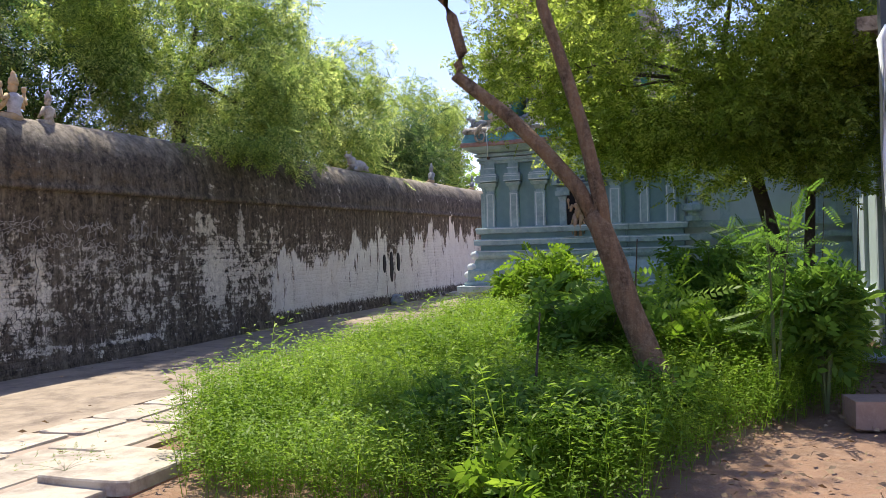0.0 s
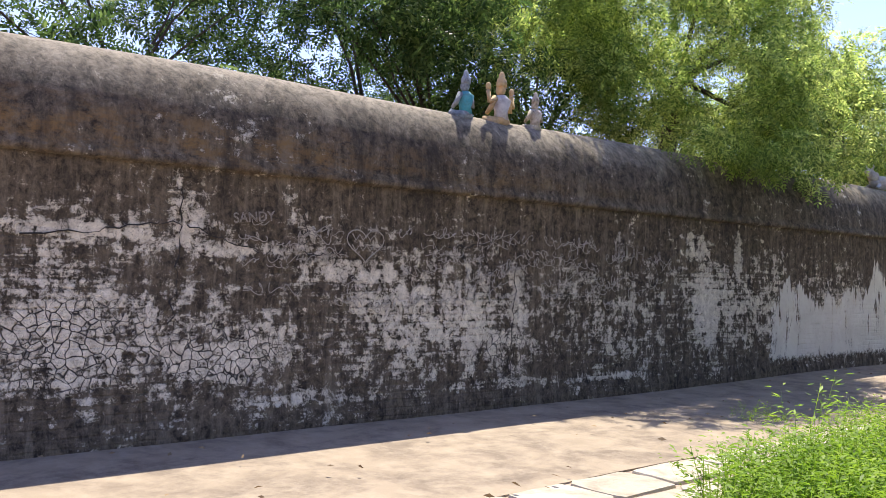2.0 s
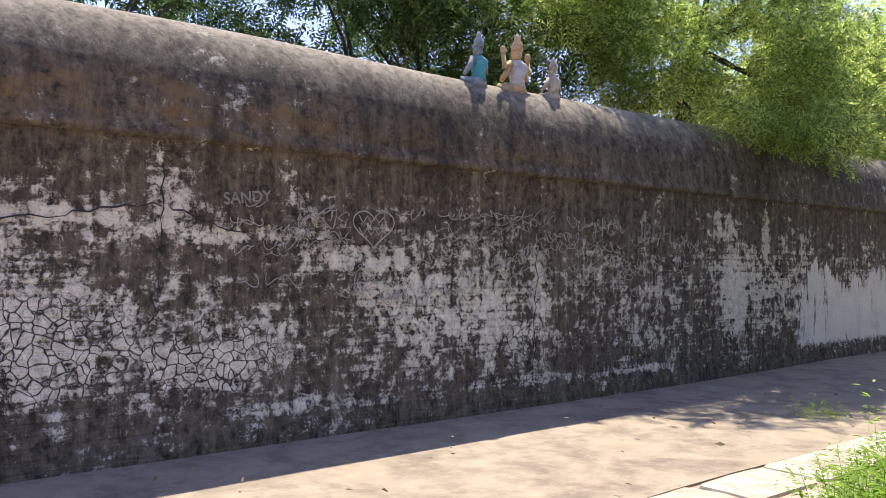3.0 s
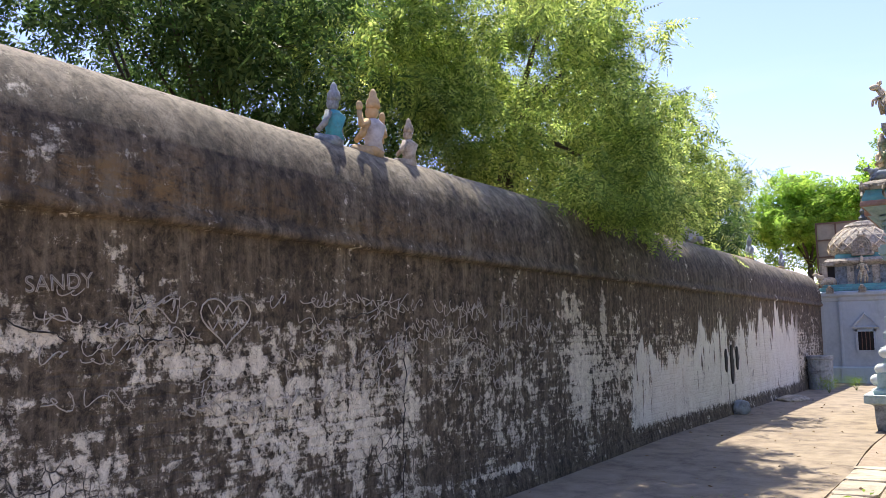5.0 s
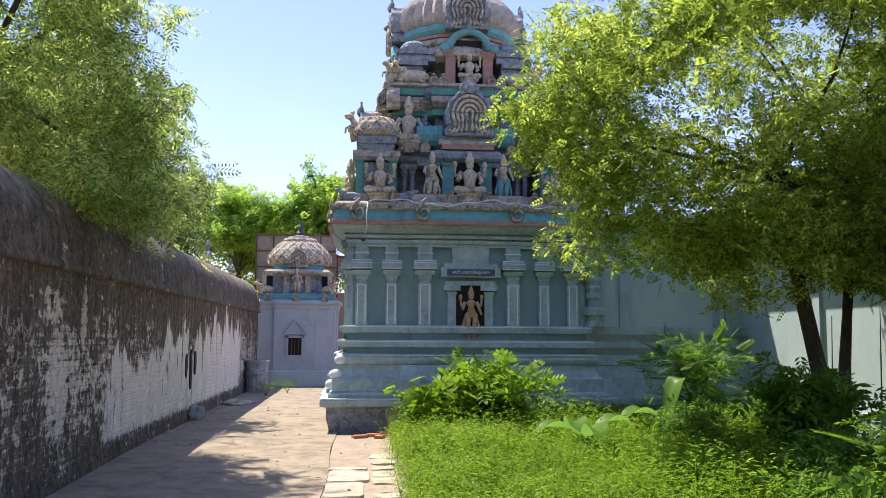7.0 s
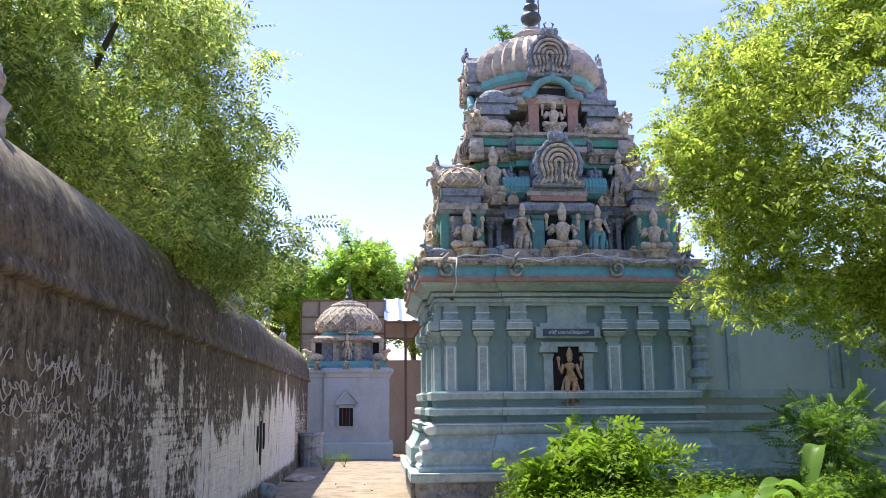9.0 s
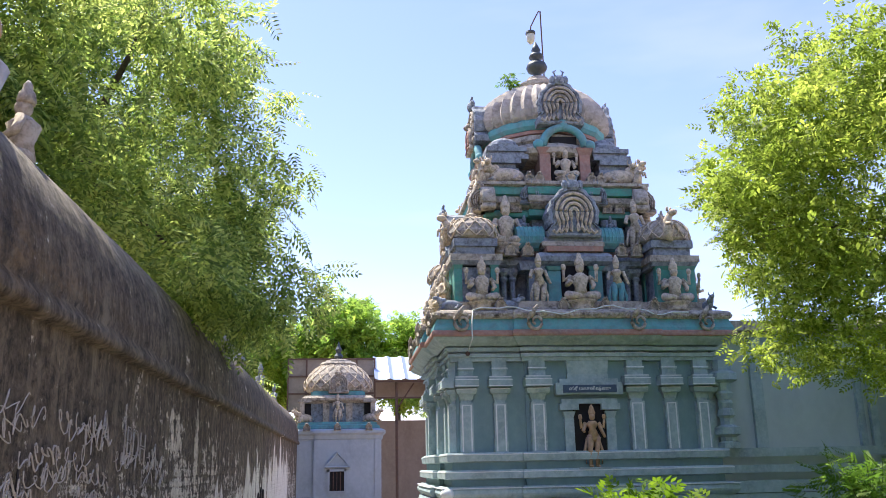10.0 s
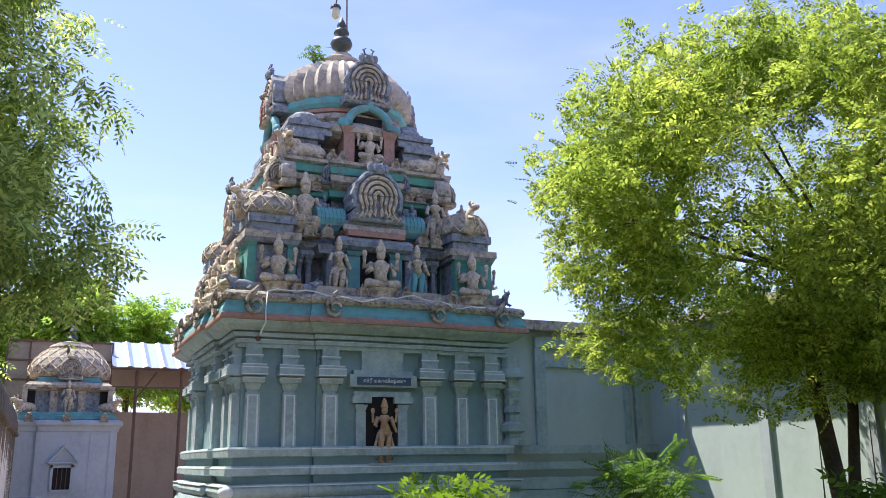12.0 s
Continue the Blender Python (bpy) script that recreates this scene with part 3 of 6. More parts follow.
def bull(h, mi=0):
    """A lying bull, head to +x; one plain mesh."""
    bm = bmesh.new()
    s = h
    ball(bm, (0, 0, 0.35 * s), (0.75 * s, 0.3 * s, 0.32 * s), 12, 8, mi=mi)
    ball(bm, (0.42 * s, 0, 0.62 * s), (0.2 * s, 0.16 * s, 0.2 * s), 8, 6, mi=mi)
    tube(bm, [(0.5 * s, 0, 0.5 * s), (0.78 * s, 0, 0.78 * s)], [0.24 * s, 0.16 * s], 8, mi)
    ball(bm, (0.9 * s, 0, 0.8 * s), (0.24 * s, 0.13 * s, 0.14 * s), 10, 6, mi=mi)
    for k in (-1, 1):
        tube(bm, [(0.78 * s, k * 0.1 * s, 0.88 * s), (0.76 * s, k * 0.18 * s, 1.0 * s), (0.82 * s, k * 0.16 * s, 1.1 * s)], [0.05 * s, 0.035 * s, 0.012 * s], 6, mi)
        tube(bm, [(0.45 * s, k * 0.24 * s, 0.2 * s), (0.75 * s, k * 0.3 * s, 0.06 * s), (0.5 * s, k * 0.32 * s, 0.05 * s)], [0.1 * s, 0.07 * s, 0.05 * s], 6, mi)
        tube(bm, [(-0.45 * s, k * 0.26 * s, 0.25 * s), (-0.2 * s, k * 0.36 * s, 0.1 * s), (-0.5 * s, k * 0.36 * s, 0.05 * s)], [0.14 * s, 0.1 * s, 0.05 * s], 6, mi)
    return bm


def yali(h, mi=0):
    """A rearing corner beast with a curled crest; one plain mesh."""
    bm = bmesh.new()
    s = h
    tube(bm, [(0, 0.1 * s, 0), (0, 0, 0.3 * s), (0, 0.02 * s, 0.6 * s), (0, -0.12 * s, 0.8 * s)], [0.2 * s, 0.17 * s, 0.13 * s, 0.1 * s], 8, mi)
    ball(bm, (0, -0.2 * s, 0.82 * s), (0.12 * s, 0.2 * s, 0.11 * s), 8, 6, mi=mi)
    for k in (-1, 1):
        tube(bm, [(k * 0.1 * s, -0.05 * s, 0.5 * s), (k * 0.13 * s, -0.25 * s, 0.45 * s), (k * 0.12 * s, -0.28 * s, 0.25 * s)], [0.07 * s, 0.05 * s, 0.035 * s], 6, mi)
        ball(bm, (k * 0.08 * s, -0.08 * s, 0.96 * s), (0.04 * s, 0.05 * s, 0.09 * s), 6, 5, mi=mi)
    tube(bm, [(0, 0.12 * s, 0.1 * s), (0, 0.3 * s, 0.4 * s), (0, 0.2 * s, 0.75 * s), (0, 0.32 * s, 0.9 * s)], [0.07 * s, 0.07 * s, 0.05 * s, 0.03 * s], 6, mi)
    return bm


def figure(name, bm, mats, at, label, category="statue", turn=0.0, group=""):
    ob = part(name, bm, mats, None, label, smooth=True)
    ob.matrix_world = pose(*at, 0, 0, turn)
    return tagged(ob, label, category, group)


# ---- temple ----
CX, CY, H = -0.23, 18.17, 1.92
BAY, PRO = 0.9, 0.07
temple = thing("temple", "blue-green painted temple with moulded plinth, pilasters and tiered tower", "temple", at=(CX, CY, 0))


def tpart(name, bm, material, label="", parent=None, smooth=False):
    return part(name, bm, material, parent or temple, label, smooth)


def tcourse(name, material, prof, h=H, b=BAY, p=PRO, label=""):
    return tpart(name, courses(bmesh.new(), prof, h, b, p, 0, 0), material, label)


tcourse("footing", STUCCO_B, [(0.3, -0.2), (0.36, 0.1), (0.37, 0.36), (0.42, 0.4)], label="dirty grey footing under the plinth")
tcourse("plinth_slab", BLUE_L, [(0.42, 0.39), (0.49, 0.41), (0.49, 0.5), (0.47, 0.53)], p=0.03)
tcourse("plinth_step", BLUE_L, [(0.36, 0.52), (0.37, 0.58), (0.35, 0.61), (0.31, 0.63)])
tcourse("plinth_base", BLUE_L, [(0.3, 0.62), (0.31, 0.64), (0.31, 0.83), (0.28, 0.86), (0.26, 0.87), (0.2, 0.98), (0.17, 1.06)], b=1.02, p=0.12)
tcourse("plinth_torus", BLUE_L, [(0.16, 1.05), (0.21, 1.07), (0.24, 1.11), (0.25, 1.14), (0.24, 1.18), (0.21, 1.215), (0.17, 1.235)])
tcourse("plinth_neck", BLUE, [(0.09, 1.22), (0.09, 1.35)])
tcourse("plinth_band", BLUE_L, [(0.12, 1.33), (0.2, 1.345), (0.2, 1.43), (0.18, 1.46)])
tcourse("upper_neck", BLUE, [(0.08, 1.45), (0.08, 1.58)])
tcourse("upper_band", BLUE_L, [(0.11, 1.565), (0.16, 1.58), (0.17, 1.67), (0.15, 1.7)])
tcourse("wall", BLUE, [(0, 1.69), (0, 3.12)], p=0.04)
tcourse("beam", BLUE_L, [(0.08, 3.0), (0.08, 3.05), (0.12, 3.055), (0.12, 3.1), (0.04, 3.105), (0.04, 3.135), (0.15, 3.14), (0.16, 3.19), (0.1, 3.195), (0.1, 3.225)])
tcourse("cornice", BLUE_L, [(0.17, 3.215), (0.2, 3.23), (0.25, 3.255), (0.31, 3.295), (0.345, 3.335)])
tcourse("cornice_lip", ORANGE, [(0.34, 3.33), (0.375, 3.335), (0.38, 3.36), (0.37, 3.4), (0.35, 3.42)], label="flaked brick-orange edge")
tcourse("cornice_slope", TEAL, [(0.35, 3.41), (0.345, 3.46), (0.31, 3.54), (0.29, 3.6)], label="faded turquoise band")
tcourse("cornice_rim", STUCCO, [(0.31, 3.59), (0.33, 3.61), (0.33, 3.68), (0.3, 3.71), (0.2, 3.74)], label="carved stucco rim")
for z, d, bb, pp in ((0.515, 0.492, BAY, 0.03), (1.205, 0.252, BAY, PRO), (1.425, 0.203, BAY, PRO), (1.665, 0.173, BAY, PRO), (3.095, 0.113, BAY, PRO)):
    tcourse("edge_line", TRIM, [(d - 0.01, z), (d, z + 0.001), (d, z + 0.013), (d - 0.01, z + 0.014)], b=bb, p=pp, label="worn white painted line")
FY = -H - 0.002
for x in (-1.78, -1.285, 1.285, 1.78):
    pilaster(None, x, FY, 0.175)
for x in (-0.735, 0.745):
    pilaster(None, x, FY - 0.055, 0.2)
for k, ang in ((0, -90), (1, 90)):
    for x in (-1.78, -1.285, -0.74, 0.74, 1.285, 1.78):
        p = pilaster(None, x, FY - (0.055 if abs(x) < 0.8 else 0), 0.175)
        p.rotation_euler = (0, 0, radians(ang))

# raised carving along the cornice rim, and its curled gables
for side, ang in ((0, 0), (1, -90), (2, 90)):
    bm = bmesh.new()
    for i in range(46):
        x = -2.2 + 4.4 * i / 45
        ball(bm, (x, -H - 0.34 - (0.07 if abs(x) < 1.1 else 0), 3.645 + 0.012 * math.sin(i * 2.1)), (0.04, 0.025, 0.03), 6, 4)
    p = tpart("rim_carving", bm, STUCCO)
    p.rotation_euler = (0, 0, radians(ang))
    for x in (-1.85, -0.78, 0.77, 1.85):
        bm = bmesh.new()
        yy = -H - 0.38 - (0.07 if abs(x) < 1 else 0)
        pts = [(x + 0.13 * (1 - t * 0.75) * math.cos(2.2 + 8.5 * t), yy, 3.53 + 0.14 * (1 - t * 0.75) * math.sin(2.2 + 8.5 * t)) for t in (i / 16 for i in range(17))]
        tube(bm, pts, [0.03 - 0.012 * i / 16 for i in range(17)], 6)
        tube(bm, [(x - 0.09, yy, 3.6), (x - 0.02, yy, 3.7), (x + 0.03, yy, 3.78)], [0.04, 0.045, 0.012], 6)
        p = tpart("curled_gable", bm, STUCCO, smooth=True)
        p.rotation_euler = (0, 0, radians(ang))

# niche with its frame, name board and idol
bm = bmesh.new()
NX = 0.03
yb = FY - 0.06
for s in (-1, 1):
    slab(bm, NX + s * 0.31 - 0.07, NX + s * 0.31 + 0.07, yb - 0.05, yb + 0.04, 1.7, 2.16)
    slab(bm, NX + s * 0.31 - 0.06, NX + s * 0.31 + 0.06, yb - 0.05, yb + 0.04, 2.16, 2.26, 0.03)
    slab(bm, NX + s * 0.31 - 0.14, NX + s * 0.31 + 0.14, yb - 0.1, yb + 0.04, 2.28, 2.37)
slab(bm, NX - 0.42, NX + 0.42, yb - 0.08, yb + 0.04, 2.37, 2.44)
slab(bm, NX - 0.5, NX + 0.5, yb - 0.13, yb + 0.04, 2.5, 2.67)
slab(bm, NX - 0.44, NX + 0.44, yb - 0.1, yb + 0.04, 2.67, 2.73)
slab(bm, NX - 0.31, NX + 0.31, yb - 0.06, yb + 0.04, 2.73, 2.8)
slab(bm, NX - 0.3, NX + 0.3, yb - 0.06, yb + 0.04, 2.8, 3.04, 0.02)
frame_part = tpart("niche_frame", bm, BLUE_L)
# flat near-black slab in place of the niche's shaded depth
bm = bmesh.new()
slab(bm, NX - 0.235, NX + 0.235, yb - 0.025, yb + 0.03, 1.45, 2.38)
tpart("niche", bm, SHADE, "niche front with its inner shade put in as black")
bm = bmesh.new()
slab(bm, NX - 0.4, NX + 0.4, yb - 0.15, yb - 0.12, 2.525, 2.635)
board = tpart("name_board", bm, surface("deep_blue_board", (0.06, 0.1, 0.17), (0.05, 0.08, 0.13), (0.1, 0.15, 0.22), 3, 20, 0.7), "deep blue board with white lettering")
cu = bpy.data.curves.new("lettering", 'FONT')
cu.body, cu.size, cu.extrude, cu.align_x, cu.align_y = "ஸ்ரீ மகாவிஷ்ணு", 0.068, 0.003, 'CENTER', 'CENTER'
tmp = new("lettering_curve", cu)
me = bpy.data.meshes.new_from_object(tmp.evaluated_get(bpy.context.evaluated_depsgraph_get()))
bpy.data.objects.remove(tmp)
me.materials.clear()
me.materials.append(TRIM)
lett = new("lettering", me)
lett.parent = board
lett.matrix_basis = pose(NX, yb - 0.153, 2.58, 90, 0, 0)
tagged(lett, "white painted lettering")
tpart("niche_step", box(bmesh.new(), NX - 0.24, NX + 0.24, -H - 0.28, -H, 1.452, 1.47), BLUE_L)
figure("idol", standing(0.88, 0, 0, 4, 0.02), IDOL, (CX + NX, CY - H - 0.2, 1.47), "ochre stone idol standing in a black niche", "idol")
# slender turned half-column beside the hall
tpart("half_column", turned(bmesh.new(), [(0.17, 1.7), (0.17, 1.78), (0.12, 1.8), (0.12, 1.86), (0.2, 1.9), (0.2, 2.0), (0.1, 2.04), (0.1, 2.14), (0.14, 2.18), (0.12, 2.26), (0.1, 2.28), (0.12, 2.36), (0.1, 2.4), (0.14, 2.5), (0.1, 2.54), (0.12, 2.66), (0.22, 2.7), (0.22, 2.8), (0.14, 2.84), (0.14, 3.0)], 2.17, -H + 0.02, 8), BLUE_L)
# lotus bosses at the plinth corner; their white stands in for sunlight there
for x, z in ((-2.1, 1.14), (-2.17, 0.9), (-2.24, 0.74)):
    tpart("corner_boss", ball(bmesh.new(), (x, -H - 0.22, z), (0.1, 0.09, 0.085), 12, 8), TRIM, "boss coloured white as if sunlit", smooth=True)
# cable looped over the cornice
bm = bmesh.new()
tube(bm, [(-1.7 + 0.13 * i, -H - 0.4 - (0.07 if abs(-1.7 + .13 * i) < 1 else 0), 3.7 + 0.05 * math.sin(i * 0.5) + 0.02 * math.sin(i * 1.7)) for i in range(26)] , 0.011, 5)
tube(bm, [(-1.7, -H - 0.4, 3.7), (-1.72, -H - 0.41, 3.45), (-1.71, -H - 0.39, 3.3), (-1.76, -H - 0.25, 3.13)], 0.011, 5)
tpart("cable", bm, TRIM, "white cable draped along the cornice", smooth=True)
tpart("junction_box", ball(bmesh.new(), (-1.76, -H - 0.2, 3.1), (0.035, 0.03, 0.035), 8, 6), RUST)

# ---- tower ----
tcourse("tier_floor", STUCCO, [(0.2, 3.7), (0.18, 3.78), (0.1, 3.8), (0.1, 3.9), (0.0, 3.92)], h=1.85)
tcourse("tier_wall", STUCCO_B, [(0, 3.85), (0, 4.62)], h=1.16, b=0.62, p=0.2)
tcourse("tier_frieze", ORANGE, [(0.04, 4.7), (0.04, 4.8)], h=1.38, b=0.42, p=0.35)
tcourse("tier_cornice", STUCCO_B, [(0, 4.5), (0.08, 4.52), (0.14, 4.56), (0.15, 4.64), (0.1, 4.7), (0.05, 4.72)], h=1.42, b=0.5, p=0.3)
tcourse("tier_cap", STUCCO, [(0.06, 4.79), (0.1, 4.82), (0.1, 4.88), (0.0, 4.93)], h=1.36, b=0.44, p=0.35)
tcourse("second_wall", STUCCO_B, [(0, 4.85), (0, 5.6)], h=0.98, b=0.5, p=0.2)
tcourse("second_band", GREEN, [(0.0, 5.42), (0.06, 5.44), (0.07, 5.52), (0.02, 5.56)], h=1.22, b=0.55, p=0.08)
tcourse("second_cornice", STUCCO, [(0, 5.56), (0.1, 5.6), (0.17, 5.66), (0.18, 5.74), (0.1, 5.78)], h=1.2, b=0.5, p=0.1)
tcourse("third_band", GREEN, [(0.0, 5.77), (0.08, 5.79), (0.1, 5.88), (0.06, 5.93)], h=1.3, b=0.55, p=0.06, label="faded green band")
tcourse("third_cap", STUCCO, [(0.06, 5.92), (0.14, 5.94), (0.14, 5.99), (0.0, 6.02)], h=1.3, b=0.55, p=0.06)
tpart("neck", turned(bmesh.new(), [(1.1, 6.0), (1.1, 6.06), (0.98, 6.08), (0.98, 6.14), (0.9, 6.16), (0.88, 6.5), (0.95, 6.52)], 0, 0, 8), STUCCO_B)
tpart("neck_cornice", turned(bmesh.new(), [(0.9, 6.46), (1.15, 6.5), (1.3, 6.58), (1.32, 6.66), (1.22, 6.76), (1.1, 6.82), (1.16, 6.86), (1.16, 6.94), (1.04, 7.0)], 0, 0, 16), STUCCO, "layered stucco eaves under the dome")
tpart("neck_band", turned(bmesh.new(), [(1.02, 6.98), (1.1, 7.0), (1.1, 7.06), (1.05, 7.07)], 0, 0, 16), ORANGE)
tpart("dome_base", turned(bmesh.new(), [(1.0, 7.05), (1.08, 7.07), (1.13, 7.13), (1.14, 7.22), (1.1, 7.26)], 0, 0, 40, 0.02), TEAL, "turquoise petalled ring")
tpart("dome", turned(bmesh.new(), [(1.06, 7.24), (1.13, 7.3), (1.16, 7.42), (1.14, 7.56), (1.07, 7.72), (0.95, 7.88), (0.78, 8.02), (0.62, 8.11)], 0, 0, 72, 0.085), surface("bleached_stucco", (0.5, 0.44, 0.37), (0.17, 0.14, 0.115), (0.62, 0.56, 0.48), 2.0, 14, 0.9, 0.75, 0.5), "ribbed bleached stucco dome")
tpart("dome_cap", turned(bmesh.new(), [(0.64, 8.09), (0.67, 8.13), (0.52, 8.2), (0.52, 8.24), (0.36, 8.31), (0.36, 8.36), (0.22, 8.44), (0.2, 8.5)], 0, 0, 32), STUCCO)
tpart("finial", turned(bmesh.new(), [(0.13, 8.48), (0.14, 8.53), (0.07, 8.57), (0.07, 8.61), (0.17, 8.67), (0.2, 8.74), (0.17, 8.82), (0.08, 8.87), (0.06, 8.91), (0.14, 8.95), (0.12, 9.01), (0.06, 9.05), (0.09, 9.1), (0.06, 9.17), (0.01, 9.28)], 0, 0, 20), KALASH, "dark bulbous metal finial", smooth=True)

# aedicules, gables and small columns on the tiers
for side, ang in ((0, 0), (1, -90), (2, 90)):
    turn = radians(ang)

    def turned_part(name, bm, material, label="", smooth=False):
        p = tpart(name, bm, material, label, smooth=smooth)
        p.rotation_euler = (0, 0, turn)
        return p

    # big ringed gable over the middle niche, and one on the dome
    turned_part("gable", medallion(bmesh.new(), 0.03, -1.83, 4.96, 0.41, 0.4, 3, 0, 1), [STUCCO_B, FIGURE], "horseshoe gable with ringed relief")
    turned_part("dome_gable", medallion(bmesh.new(), 0.06, -1.27, 7.08, 0.39, 0.3, 3, 0, 1), [STUCCO_B, STUCCO])
    bm = bmesh.new()
    slab(bm, -0.5, 0.5, -1.78, -1.3, 4.82, 4.87)
    slab(bm, -0.44, 0.5, -1.74, -1.3, 4.87, 4.97)
    turned_part("gable_base", bm, STUCCO_B)
    # middle niche of the first tier
    bm = bmesh.new()
    for s in (-1, 1):
        bm = bmesh.new()
        slab(bm, s * 0.33 - 0.1, s * 0.33 + 0.1, -1.8, -1.5, 3.78, 4.42)
        slab(bm, s * 0.33 - 0.09, s * 0.33 + 0.09, -1.82, -1.5, 4.42, 4.48, 0.05)
        turned_part("niche_column", bm, TEAL, "turquoise painted column")
        bm = bmesh.new()
        slab(bm, s * 0.62 - 0.08, s * 0.62 + 0.08, -1.66, -1.4, 3.8, 4.44)
        slab(bm, s * 0.62 - 0.22, s * 0.62 + 0.2, -1.74, -1.4, 4.44, 4.56, 0.03)
        turned_part("niche_column", bm, STUCCO_B)
    # solid block, its black colour stands for the shade in the niche
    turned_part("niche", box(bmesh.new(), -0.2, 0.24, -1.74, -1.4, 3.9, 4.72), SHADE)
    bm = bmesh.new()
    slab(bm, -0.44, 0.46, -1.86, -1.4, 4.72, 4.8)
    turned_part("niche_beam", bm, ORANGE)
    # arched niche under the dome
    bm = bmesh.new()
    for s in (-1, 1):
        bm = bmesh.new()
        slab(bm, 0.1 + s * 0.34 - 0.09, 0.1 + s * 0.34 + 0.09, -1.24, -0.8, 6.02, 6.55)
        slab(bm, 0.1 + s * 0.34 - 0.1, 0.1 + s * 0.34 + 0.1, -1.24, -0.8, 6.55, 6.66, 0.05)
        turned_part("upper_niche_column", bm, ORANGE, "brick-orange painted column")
    # black block imitates the shade under the arch
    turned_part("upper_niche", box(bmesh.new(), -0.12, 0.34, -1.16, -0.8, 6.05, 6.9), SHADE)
    bm = bmesh.new()
    tube(bm, [(0.1 + 0.36 * math.cos(a), -1.22, 6.7 + 0.34 * math.sin(a)) for a in (math.pi * i / 12 for i in range(13))], 0.07, 8)
    ball(bm, (0.1, -1.24, 7.08), (0.08, 0.06, 0.12), 8, 6)
    for s in (-1, 1):
        ball(bm, (0.1 + s * 0.44, -1.24, 6.72), (0.1, 0.07, 0.09), 8, 6)
    turned_part("upper_niche_arch", bm, TEAL, "turquoise arch", True)
    for s in (-1, 1):
        # lattice barrel roofs beside the gable
        bm = bmesh.new()
        tube(bm, [(s * 0.42, -1.5, 5.0), (s * 0.86, -1.5, 5.0)], 0.2, 12)
        roof = turned_part("barrel_roof", bm, TEAL)
        bm = bmesh.new()
        for k in range(7):
            x0 = s * (0.44 + 0.06 * k)
            tube(bm, [(x0, -1.5 + 0.205 * math.cos(a), 5.0 + 0.205 * math.sin(a)) for a in (math.pi * (0.5 + 0.6 * i / 6) for i in range(7))], 0.011, 4)
        part("lattice", bm, TEAL, roof, kind="stuff")
        # paired small columns
        for q in (0.93, 1.07):
            bm = bmesh.new()
            turned(bm, [(0.06, 3.85), (0.06, 3.95), (0.04, 3.98), (0.04, 4.3), (0.07, 4.34), (0.05, 4.38), (0.1, 4.44), (0.1, 4.5)], s * q, -1.5, 8)
            turned_part("small_column", bm, STUCCO_B)
            bm = bmesh.new()
            turned(bm, [(0.05, 4.9), (0.05, 4.98), (0.035, 5.0), (0.035, 5.25), (0.07, 5.3), (0.07, 5.4)], s * (q - 0.22), -1.22, 8)
            turned_part("small_column", bm, STUCCO_B)
        # small flame-shaped gables on the upper ledges
        turned_part("small_gable", medallion(bmesh.new(), s * 0.55, -1.42, 5.62, 0.17, 0.2, 1), STUCCO_B, smooth=True)
        turned_part("small_gable", medallion(bmesh.new(), s * 1.36, -1.36, 5.5, 0.2, 0.2, 2), STUCCO, smooth=True)
    s = -1
    # canopies over the corners below the dome
    bm = bmesh.new()
    for z0, z1, q in ((6.05, 6.2, 0.2), (6.2, 6.3, 0.26), (6.3, 6.38, 0.22), (6.38, 6.46, 0.3)):
        slab(bm, s * 0.95 - q, s * 0.95 + q, -0.95 - q, -0.7, z0, z1)
    for z0, z1, q in ((6.46, 6.54, 0.36), (6.54, 6.6, 0.3), (6.6, 6.68, 0.34), (6.68, 6.76, 0.22)):
        slab(bm, s * 0.88 - q, s * 0.88 + q, -0.88 - q, -0.6, z0, z1)
    ball(bm, (s * 0.88, -0.86, 6.78), (0.26, 0.26, 0.16), 12, 8)
    turned_part("corner_canopy", bm, STUCCO_B, "layered corner canopy")
    # corner aedicule
    bm = bmesh.new()
    cols = []
    for a, b in ((-1.56, -1.56),):
        slab(bm, a - 0.27, a + 0.27, b - 0.27, b + 0.27, 3.8, 4.46)
        for dx in (-0.28, 0.28):
            c = bmesh.new()
            slab(c, a + dx - 0.06, a + dx + 0.06, b - 0.33, b + 0.3, 3.8, 4.42)
            slab(c, a + dx - 0.05, a + dx + 0.05, b - 0.33, b + 0.3, 4.42, 4.479, 0.03)
            cols.append(c)
        slab(bm, a - 0.36, a + 0.36, b - 0.36, b + 0.36, 4.48, 4.54, 0.03)
        slab(bm, a - 0.4, a + 0.4, b - 0.4, b + 0.4, 4.54, 4.64, 0, 2)
        slab(bm, a - 0.3, a + 0.3, b - 0.3, b + 0.3, 4.64, 4.78)
        slab(bm, a - 0.34, a + 0.34, b - 0.34, b + 0.34, 4.78, 4.9)
    kuta = turned_part("corner_shrine", bm, [STUCCO_B, GREEN, STUCCO], "corner aedicule with green columns")
    for c in cols:
        tpart("column", c, GREEN, "green painted column", kuta)
    bm = bmesh.new()
    turned(bm, [(0.3, 4.88), (0.4, 4.94), (0.42, 5.02), (0.38, 5.14), (0.28, 5.24), (0.14, 5.29), (0.06, 5.31), (0.09, 5.36), (0.03, 5.4), (0.015, 5.48)], -1.56, -1.56, 16)
    p = tpart("corner_roof", bm, STUCCO, "little stucco dome", kuta)
    bm = bmesh.new()
